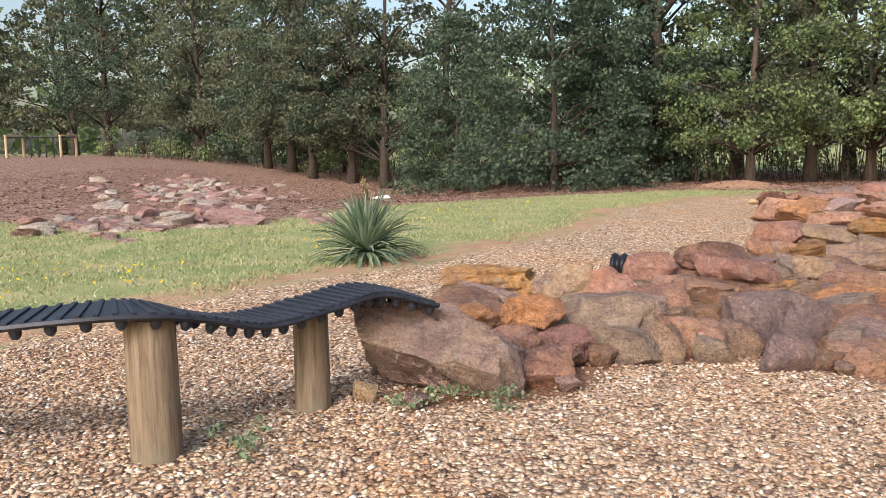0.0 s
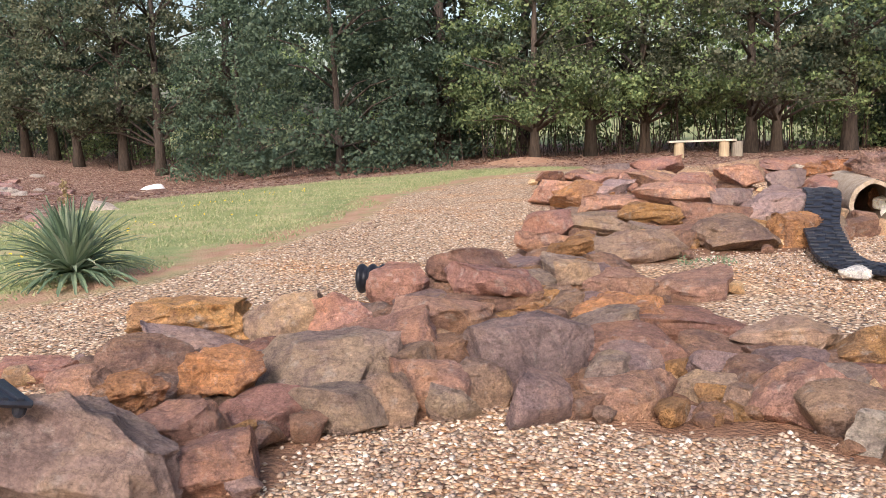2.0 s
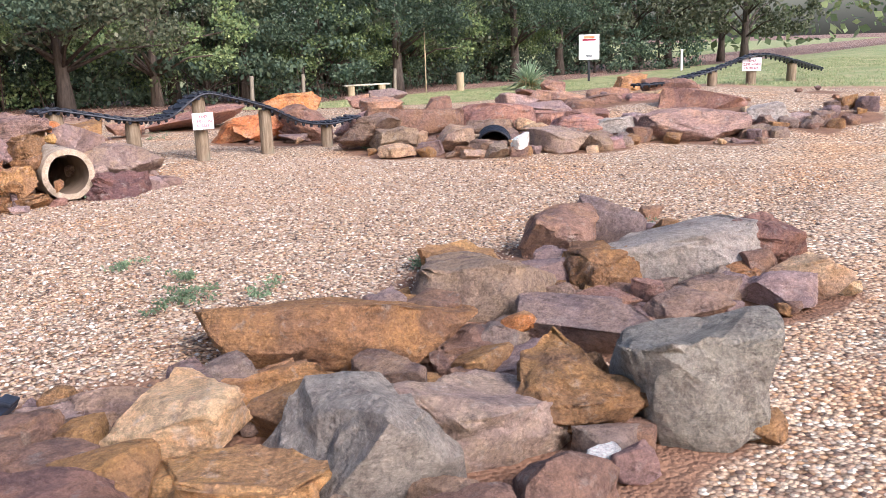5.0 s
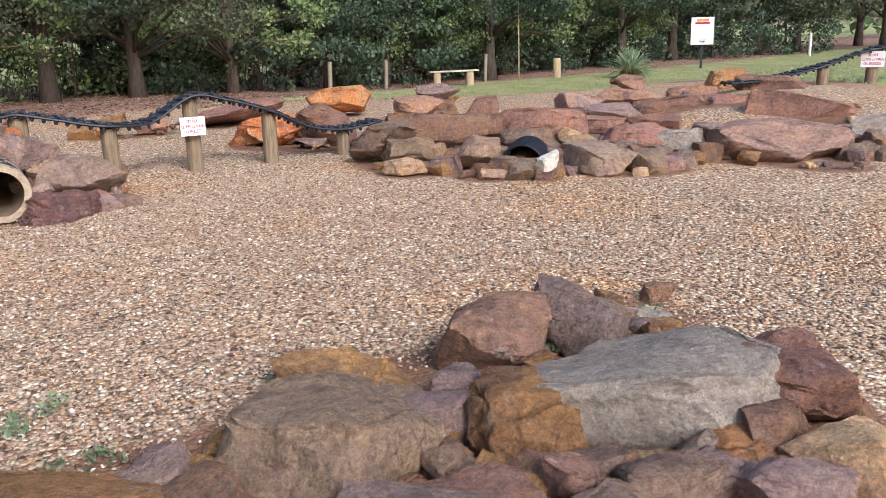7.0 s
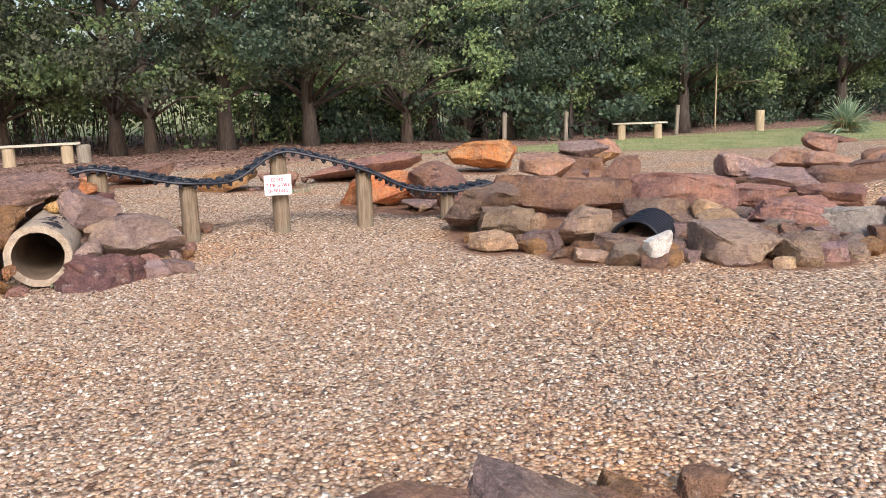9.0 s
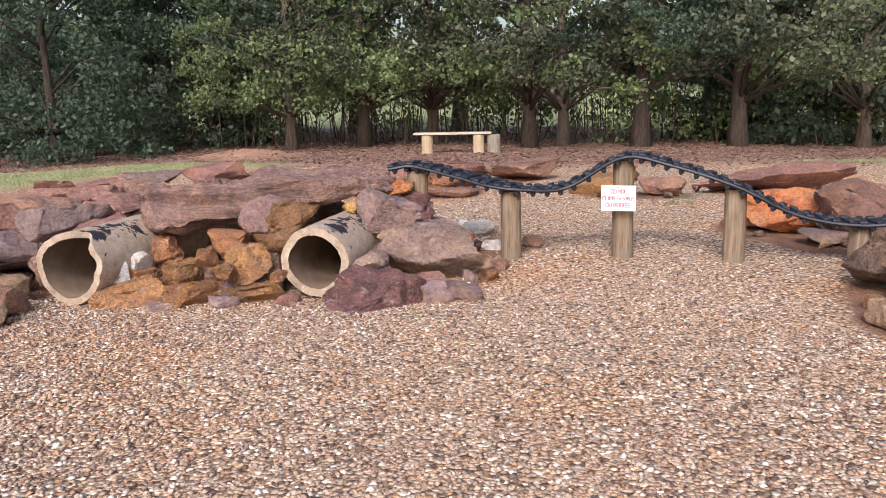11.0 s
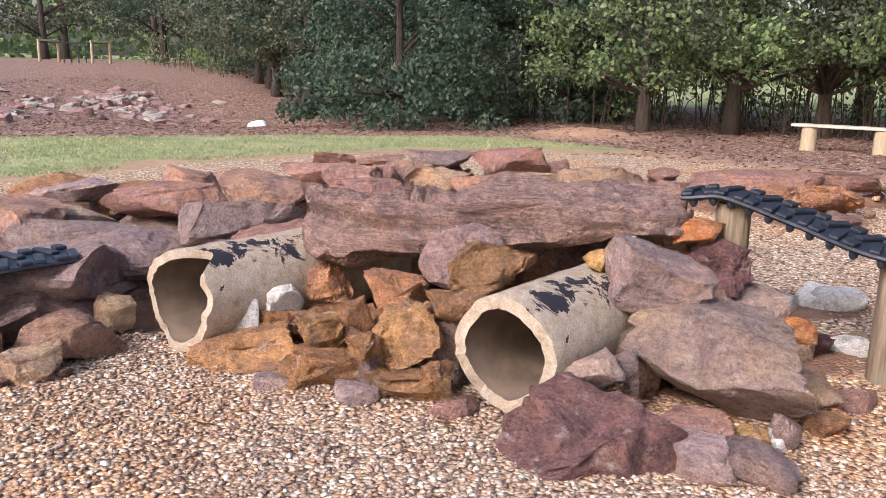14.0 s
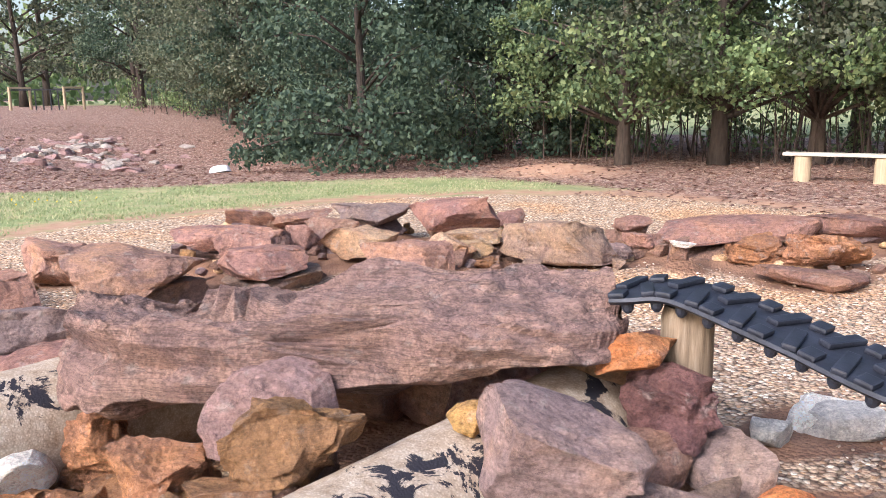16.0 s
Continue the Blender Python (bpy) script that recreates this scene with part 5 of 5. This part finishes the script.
def scatter_pebbles(regions):
    rng = np.random.default_rng(4)
    pts = []
    for x0, x1, y0, y1, per in regions:
        n = int((x1 - x0) * (y1 - y0) * per)
        pts.append(np.column_stack([rng.uniform(x0, x1, n), rng.uniform(y0, y1, n)]))
    p = np.concatenate(pts)
    keep = sdf(p[:, 0], p[:, 1], GRAVEL_EDGE) > 0.15
    p = p[keep]
    z = surface(p[:, 0], p[:, 1])
    i = np.clip(np.searchsorted(gx[:, 0], p[:, 0]), 0, nx - 1)
    j = np.clip(np.searchsorted(gy[0], p[:, 1]), 0, ny - 1)
    flat = (z < 0.05 + base_height(p[:, 0], p[:, 1])) & (packing[i, j] < rng.uniform(0.7, 1.4, len(p)))
    p, z = p[flat], z[flat]
    n = len(p)
    turn6 = np.arange(6) * np.pi / 3
    v = np.vstack([np.column_stack([np.cos(turn6), np.sin(turn6), np.zeros(6)]), [[0, 0, 0.85], [0, 0, -0.85]]])
    f = np.array([(k, (k + 1) % 6, 6) for k in range(6)] + [((k + 1) % 6, k, 7) for k in range(6)])
    s = rng.uniform(0.0078, 0.0142, n) * rng.choice([0.8, 1, 1, 1.3], n)
    axes = np.stack([s * rng.uniform(0.8, 1.3, n), s * rng.uniform(0.7, 1.1, n), s * rng.uniform(0.45, 0.75, n)], 1)
    jit = 1 + rng.uniform(-0.3, 0.3, (n, len(v), 1))
    q = v[None] * jit * axes[:, None]
    q[:, :6, 2] += rng.uniform(-0.3, 0.3, (n, 6)) * axes[:, 2:]
    a = rng.uniform(0, 2 * np.pi, n)
    tl = rng.normal(0, 0.25, n)
    x, y, w = q[..., 0], q[..., 1], q[..., 2]
    x, w = x * np.cos(tl)[:, None] - w * np.sin(tl)[:, None], x * np.sin(tl)[:, None] + w * np.cos(tl)[:, None]
    X = x * np.cos(a)[:, None] - y * np.sin(a)[:, None] + p[:, :1]
    Y = x * np.sin(a)[:, None] + y * np.cos(a)[:, None] + p[:, 1:]
    Z = w + (z + axes[:, 2] * 0.55)[:, None]
    V = np.stack([X, Y, Z], -1).reshape(-1, 3)
    F = (f[None] + (np.arange(n) * len(v))[:, None, None]).reshape(-1, 3)
    ob = new("gravel", mesh_of("gravel", V, F, PEBBLE, True))
    return tagged(ob, "loose tan, brown and white river pebbles covering the court", "gravel", "", "stuff")


scatter_pebbles([(-2.6, 5.2, 1.0, 4.4, 1350), (4.5, 12.2, 3.6, 8.9, 1150), (5.2, 8.5, 2.2, 3.6, 500), (10.4, 11.8, 8.9, 12, 600), (8.5, 13.2, 1.8, 3.6, 650), (12.2, 13.4, 3.6, 6, 500), (-2.0, 2.5, 4.4, 8.5, 260), (0.5, 4.0, 8.5, 13, 180), (8, 13, 12, 15.5, 200)])

# ---- trees ----
OAK = tree_model(21, 9.5, 2.0, 2.7, LEAF_A, BARK, 150, 120, 0.12, 0.2, 1.5, "tall olive-leaved tree at the edge of the wood")
FRESH = tree_model(22, 9.0, 1.5, 2.8, LEAF_B, PALE_BARK, 150, 120, 0.12, 0.17, 1.5, "fresh green broadleaf tree with a slender trunk")
DARK = tree_model(23, 10.0, 2.4, 2.6, LEAF_C, BARK, 150, 120, 0.12, 0.22, 1.5, "dark green tree with a stout dark trunk")
BUSHY = tree_model(24, 7.5, 0.25, 2.6, LEAF_C, BARK, 190, 140, 0.12, 0.14, 1.25, "dense evergreen tree leafy down to the ground")
REAR = tree_model(25, 11.0, 1.6, 3.0, LEAF_A, BARK, 130, 50, 0.21, 0.2, 1.3, "tall shaded tree deeper in the wood")
LOW = tree_model(26, 5.0, 0.2, 2.2, LEAF_C, BARK, 90, 60, 0.16, 0.08, 1.2, "dark leafy understorey tree under the wood")
PLACES = [(OAK, [(-17, 44, 1.1), (-11.6, 38.5, 1), (-8.5, 35, 1), (-5, 33, 0.95), (9.3, 25.4, 0.9), (13.4, 23.2, 0.95), (18.5, 22.6, 1.0), (24, 24.5, 1.0)]),
          (FRESH, [(7.4, 24.9, 0.9), (11.2, 25.8, 0.95), (14.3, 23.4, 0.9), (22, 23, 1.0), (30.8, 23.6, 1.0), (36, 22.8, 1.1), (44, 22.5, 1.1)]),
          (DARK, [(-24.5, 48, 1.2), (-10, 37, 1), (-6.6, 34.2, 0.95), (5.0, 27.5, 1.0), (16.0, 22.5, 0.95), (26.5, 23.5, 1.0), (32.7, 21.0, 0.95), (42.2, 20.4, 1.1), (49, 21, 1.2)]),
          (BUSHY, [(1.6, 24.4, 1.0), (-1.8, 30.5, 0.9), (3.6, 28.5, 1.05), (20.2, 25.5, 0.8), (34.5, 24, 0.8)]),
          (REAR, [(-30, 54, 1.2), (-14, 46, 1.2), (5.5, 31, 1.1), (27, 26, 1.1), (45, 26, 1.3), (-38, 52, 1.3), (-46, 62, 1.5), (-30, 64, 1.4), (38, 23.5, 1.1), (-54, 52, 1.5), (12.5, 31, 1.1), (20, 28, 1.1), (-21, 50, 1.2), (52, 22, 1.2), (33, 25, 1.2), (-40, 70, 1.5), (66, 22, 1.3), (9, 33, 1.2), (-3, 38, 1.2), (60, 18, 1.3), (36, 27, 1.2), (46, 24, 1.2), (56, 19, 1.2), (30.5, 28, 1.2), (64, 14, 1.3), (-20, 58, 1.4), (70, 17, 1.3)]),
          (LOW, [(21, 25, 1), (25, 24, 1.1), (28.5, 22.5, 0.9), (33, 24, 1), (38, 23.5, 1.1), (42, 23, 1), (46, 22.5, 1.1), (52, 20, 1.2), (-13, 42, 1), (-19, 47, 1.1), (-8, 39, 0.9), (58, 18, 1.2), (54, 22, 1)])]
spin = random.Random(9)
for model, spots in PLACES:
    for k, (x, y, s) in enumerate(spots):
        model_scale = s * spin.uniform(0.95, 1.1)
        target = model if k == 0 else copy_thing(model, pose(0, 0, 0))
        target.matrix_basis = pose(x, y, ground_z(x, y), 0, 0, spin.uniform(0, 360)) @ Matrix.Diagonal((model_scale, model_scale, model_scale, 1))


def far_woods():
    rng = np.random.default_rng(31)
    n = 260
    a = rng.uniform(radians(-10), radians(150), n)
    r = rng.uniform(80, 105, n)
    cs = np.column_stack([8 + np.cos(a) * r, 6 + np.sin(a) * r, rng.uniform(0.5, 11, n)])
    v, f = leaf_cloud(cs, np.full((n, 3), 4.5) * [1, 1, 0.6], 70, 0.9, rng)
    return tagged(new("far_woods", mesh_of("far_woods", v, f, LEAF_B)), "hazy line of far woods beyond the field", "woods", "", "stuff")


far_woods()


def thicket():
    """Bare stems and brush between the trunks."""
    rng = random.Random(17)
    verts, faces = [], []
    line = [(-24, 45.5), (-11, 38.5), (-4, 33.5), (2, 27), (7, 26.5), (12, 25.5), (18, 23.5), (26, 23.3), (32, 22.6), (45, 22.5)]
    for _ in range(1100):
        k = rng.randrange(len(line) - 1)
        t = rng.random()
        x = line[k][0] * (1 - t) + line[k + 1][0] * t + rng.gauss(0, 0.6)
        y = line[k][1] * (1 - t) + line[k + 1][1] * t + rng.uniform(-0.6, 4)
        h, r = rng.uniform(0.5, 2.6), rng.uniform(0.006, 0.022)
        lx, ly = rng.gauss(0, 0.35), rng.gauss(0, 0.35)
        z = ground_z(x, y) - 0.05
        tv, tf = tube([(x, y, z), (x + lx * 0.4, y + ly * 0.4, z + h * 0.6), (x + lx * 1.3, y + ly * 1.3, z + h)], [r, r * 0.8, r * 0.3], 4)
        faces += [tuple(q + len(verts) for q in face) for face in tf]
        verts += tv
    return tagged(new("thicket", mesh_of("thicket", verts, faces, TWIG)), "bare brown stems and brush under the trees", "brush", "", "stuff")


thicket()


def shrubs():
    rng = np.random.default_rng(41)
    line = np.array([(-24, 46.5), (-11, 39.5), (-4, 34.5), (2, 29), (7, 27.5), (12, 27), (18, 24.8), (26, 24.8), (32, 24), (45, 24)])
    k = rng.integers(0, len(line) - 1, 260)
    t = rng.random((260, 1))
    xy = line[k] * (1 - t) + line[k + 1] * t + rng.normal(0, 1.2, (260, 2)) + [0, 1.0]
    cs = np.column_stack([xy, base_height(xy[:, 0], xy[:, 1]) + rng.uniform(0.2, 1.6, 260)])
    v, f = leaf_cloud(cs, np.full((260, 3), 0.7) * [1, 1, 0.7], 130, 0.13, rng)
    return tagged(new("undergrowth", mesh_of("undergrowth", v, f, LEAF_B)), "low green undergrowth along the wood edge", "bushes", "", "stuff")


shrubs()

# ---- benches, yuccas, signs and rails ----
bench(10.77, 22.2, 11.95, 21.95, 0.48)
bench(29.0, 20.6, 30.0, 19.9, 0.56)
yucca(-1.03, 8.05, 0.82, True, False, 2)
yucca(35.1, 16.2, 1.3, False, True, 5)


def basin(x, y, z, yaw):
    """A pale plastic tub lying on its side in the mulch."""
    base = new("plastic_tub")
    base.matrix_world = pose(x, y, z, 0, -12, yaw)
    tagged(base, "white upturned plastic tub lying in the mulch", "tub", "", "thing")
    verts, faces, sides = [], [], 28
    prof = [(0.01, 0.17), (0.6, 0.165), (0.85, 0.13), (0.96, 0.06), (1.0, 0.0), (1.04, -0.01), (1.04, -0.035)]
    for s, h in prof:
        verts += [(0.45 * s * math.cos(2 * math.pi * i / sides), 0.28 * s * math.sin(2 * math.pi * i / sides), h) for i in range(sides)]
    for j in range(len(prof) - 1):
        faces += [(j * sides + i, (j + 1) * sides + i, (j + 1) * sides + (i + 1) % sides, j * sides + (i + 1) % sides) for i in range(sides)]
    child("shell", mesh_of("shell", verts, faces, SIGN, True), base)
    return base


basin(-4.15, 26.9, ground_z(-4.15, 26.9) + 0.1, -35)


def hitching_frame(x, y, yaw):
    """Two pale post-and-beam trestles joined by a dark rail with dark uprights."""
    gz0 = ground_z(x, y)
    base = new("hitching_rail")
    base.matrix_world = pose(x, y, gz0, 0, 0, yaw)
    tagged(base, "pale timber post frame with a dark barred middle section", "frame", "", "thing")
    for sx, sy in ((-1.7, -0.3), (-0.85, 0.3), (0.85, -0.3), (1.7, 0.3)):
        part("post", log_bm(0.075, -0.2, 1.08, int(sx * 10)), PALE_POST, base, "", True, pose(sx, sy, 0))
    for sx in (-1.27, 1.27):
        part("cross_beam", box_bm(1.15, 0.14, 0.09, 0.015), PALE_POST, base, "", False, pose(sx, 0, 1.12, 0, 0, 35))
    part("dark_rail", box_bm(3.3, 0.08, 0.07, 0.01, (0, -0.1, 1.02)), METAL, base, "dark rail")
    for k in range(4):
        part("dark_upright", box_bm(0.06, 0.06, 1.0, 0.008, (-0.55 + 0.36 * k, -0.1, 0.47)), METAL, base, "dark upright bar")
    return base


hitching_frame(-24.4, 40.8, 38)


def board_sign(x, y, yaw):
    gz0 = ground_z(x, y)
    base = new("notice_board")
    base.matrix_world = pose(x, y, gz0, 0, 0, yaw)
    tagged(base, "white notice board with an orange emblem on a dark post", "sign", "", "thing")
    part("post", box_bm(0.1, 0.07, 1.5, 0.006, (0, 0.045, 0.6)), METAL, base, "dark steel post")
    panel = part("panel", box_bm(0.95, 0.015, 1.15, 0.004, (0, 0, 1.58)), SIGN, base)
    part("emblem", box_bm(0.5, 0.004, 0.12, 0.002, (0, -0.0095, 2.03)), ORANGE, panel, "orange printed emblem bar")
    part("title_bar", box_bm(0.62, 0.004, 0.08, 0.002, (0, -0.0095, 1.91)), INK, panel, "red printed title bar")
    for k in range(3):
        part("text_bar", box_bm(0.3 - 0.05 * k, 0.004, 0.025, 0.001, (0, -0.0095, 1.2 - 0.06 * k)), METAL, panel, "grey printed text line")
    return base


board_sign(41.6, 16.2, -62)


def stump_post(name, x, y, h, r, mat, label, lean=0.0):
    base = new(name)
    base.matrix_world = pose(x, y, ground_z(x, y), lean, 0, 0)
    tagged(base, label, "post", "standing posts", "thing")
    part("shaft", log_bm(r, -0.15, h, int(x * 7 + y)), mat, base, "", True)
    return base


stump_post("timber_post", 12.3, 21.9, 0.42, 0.16, GREY_POST, "short weathered round post beside the plank bench")
stump_post("timber_post", 34.7, 19.2, 0.75, 0.16, PALE_POST, "short pale round post on the grass bank")
for x, y, h in ((24.4, 21.2, 0.95), (27.2, 21.4, 1.0), (31.7, 20.5, 1.05)):
    stump_post("fence_post", x, y, h, 0.07, GREY_POST, "thin grey weathered fence post at the wood edge", 3)
stump_post("marker_pole", 32.8, 19.7, 2.9, 0.025, PALE_POST, "tall thin pale marker pole on the grass")
stump_post("marker_stake", 53.0, 15.1, 1.2, 0.07, SIGN, "white painted marker stake on the grass")

# ---- stone outcrop on the mulch slope ----
pick = random.Random(23)
OUT = ((-9.5, 28.0), (-10.6, 28.9), (-8.8, 27.5), (-9.9, 29.4), (-11.2, 29.6), (-11.6, 28.9), (-12.1, 23.5), (-8.3, 17.2), (-6.6, 13.1), (-4.8, 12.0), (-4.3, 13.4), (-9.3, 25.4), (-6.7, 15.6), (-5.7, 14.8), (-5.6, 12.5), (-9.5, 20.5), (-7.2, 19.5), (-10.5, 26.0), (-8.8, 22.5))
for mat, tone in ((PINK, "pinkish"), (GREY, "grey")):
    verts, faces = [], []
    for cx, cy in OUT:
        for k in range(7):
            x, y = cx + pick.gauss(0, 0.9), cy + pick.gauss(0, 1.1)
            w = pick.uniform(0.15, 0.7)
            v, f = rock_shape(w, w * 0.75, w * pick.uniform(0.35, 0.6), pick.randrange(9999), 3, 15, 0.09, 0.3, 0.65)
            turn = pose(x, y, ground_z(x, y) - 0.02, pick.uniform(-12, 12), pick.uniform(-12, 12), pick.uniform(0, 180))
            faces += [tuple(c + len(verts) for c in q) for q in f.tolist()]
            verts += [tuple(turn @ Vector(c)) for c in v]
    stones = new("outcrop_stones", mesh_of("outcrop_stones", verts, faces, mat, True))
    stones.data.set_sharp_from_angle(angle=radians(32))
    tagged(stones, f"pale {tone} weathered outcrop stones half sunk in mulch", "stones", "", "stuff")

# ---- plants ----
WEEDS = ((4.41, 6.93, 0.5), (5.62, 1.92, 0.45), (4.76, 2.13, 0.3), (5.27, 3.05, 0.25), (6.74, 4.68, 0.3), (3.76, 2.9, 0.25), (7.27, 5.61, 0.3), (6.97, 4.77, 0.4), (8.16, 3.89, 0.3), (9.72, 3.02, 0.35), (7.84, 3.52, 0.25), (7.19, 5.07, 0.3), (7.31, 4.42, 0.3), (9.36, 3.2, 0.3),
         (13.0, 7.84, 0.3), (-0.47, 2.35, 0.35), (0.51, 3.06, 0.3), (5.25, 3.03, 0.3), (5.95, 1.88, 0.4), (5.69, 1.59, 0.4), (5.83, 1.42, 0.35), (6.9, 4.7, 0.3), (7.21, 3.92, 0.25), (0.2, 3.0, 0.3), (9.9, 15.5, 0.4), (13.2, 12.5, 0.5), (9.1, 8.58, 0.12))
for k, (x, y, s) in enumerate(WEEDS):
    tuft("weed", x, y, float(surface(np.array([x]), np.array([y]))[0]), 170, 0.04 + 0.1 * s, 0.024, WEED, "low leafy green weed sprouting through the gravel", "weed", 60 + k, s * 0.6, "weeds in the gravel")


def blades(name, poly, box, n, height, seed, mat, label, lean=0.5):
    """Single grass blades over a stretch of ground."""
    rng = np.random.default_rng(seed)
    p = np.column_stack([rng.uniform(box[0], box[1], n), rng.uniform(box[2], box[3], n)])
    thin = np.array([noise.noise(Vector((a * 0.8, b * 0.8, 7.0))) for a, b in p])
    keep = (sdf(p[:, 0], p[:, 1], poly) > 0.05) & (sdf(p[:, 0], p[:, 1], GRAVEL_EDGE) < -0.35 + 0.5 * thin) & (thin > rng.uniform(-0.6, 0.35, n))
    p = p[keep]
    n = len(p)
    z = surface(p[:, 0], p[:, 1])
    a = rng.uniform(0, 2 * np.pi, n)
    h = height * rng.uniform(0.5, 1.3, n)
    w = 0.007 + 0.006 * rng.random(n)
    dx, dy = np.cos(a), np.sin(a)
    l = rng.normal(0, lean, (n, 2)) * h[:, None]
    b0 = np.column_stack([p[:, 0] - dx * w, p[:, 1] - dy * w, z])
    b1 = np.column_stack([p[:, 0] + dx * w, p[:, 1] + dy * w, z])
    t = np.column_stack([p[:, 0] + l[:, 0], p[:, 1] + l[:, 1], z + h])
    v = np.stack([b0, b1, t], 1).reshape(-1, 3)
    ob = new(name, mesh_of(name, v, np.arange(3 * n).reshape(-1, 3), mat))
    return tagged(ob, label, "grass", "", "stuff")


blades("grass", LAWN, (-9, 7, 4, 21.5), 130000, 0.035, 71, GRASS, "short patchy grass of the lawn strip")
blades("bank_grass", BANK, (15, 40, 2, 21), 70000, 0.05, 72, GRASS, "grass on the far bank")


def flowers():
    rng = np.random.default_rng(77)
    c = np.array([(-3.25, 6.8), (-2.9, 7.0), (-0.8, 14.9), (-1.7, 10.8), (-4.1, 7.2), (-3.5, 6.2), (-1.9, 9.6), (0.2, 16.5), (-0.6, 12.2)])
    p = np.repeat(c, 10, axis=0) + rng.normal(0, 0.4, (len(c) * 10, 2))
    z = surface(p[:, 0], p[:, 1]) + 0.06
    v, f = leaf_cloud(np.column_stack([p, z]), np.full((len(p), 3), 0.012), 3, 0.032, rng, 0.0)
    return tagged(new("flowers", mesh_of("flowers", v, f, PETAL)), "scattered small yellow flowers in the lawn", "flowers", "", "stuff")


flowers()


def litter():
    """Dry leaves and bark chips on the mulch."""
    rng = np.random.default_rng(81)
    n = 42000
    p = np.column_stack([rng.uniform(-16, 22, n), rng.uniform(11, 34, n)])
    keep = (sdf(p[:, 0], p[:, 1], LAWN) < 0.1) & (sdf(p[:, 0], p[:, 1], GRAVEL_EDGE) < 0.4) & (sdf(p[:, 0], p[:, 1], BANK) < 0.1)
    p = p[keep]
    z = surface(p[:, 0], p[:, 1]) + 0.012
    v, f = leaf_cloud(np.column_stack([p, z]), np.full((len(p), 3), 0.01), 1, 0.1, rng, 0.0)
    v = v.reshape(-1, 4, 3)
    v[..., 2] = z[:, None] + (v[..., 2] - z[:, None]) * 0.3
    return tagged(new("leaf_litter", mesh_of("leaf_litter", v.reshape(-1, 3), f, LITTER)), "dry brown leaves and bark chips on the ground", "leaves", "", "stuff")


LITTER = leaf_mat("dry_leaf_litter", (0.12, 0.06, 0.045), (0.25, 0.13, 0.09), (0.46, 0.32, 0.23))
litter()
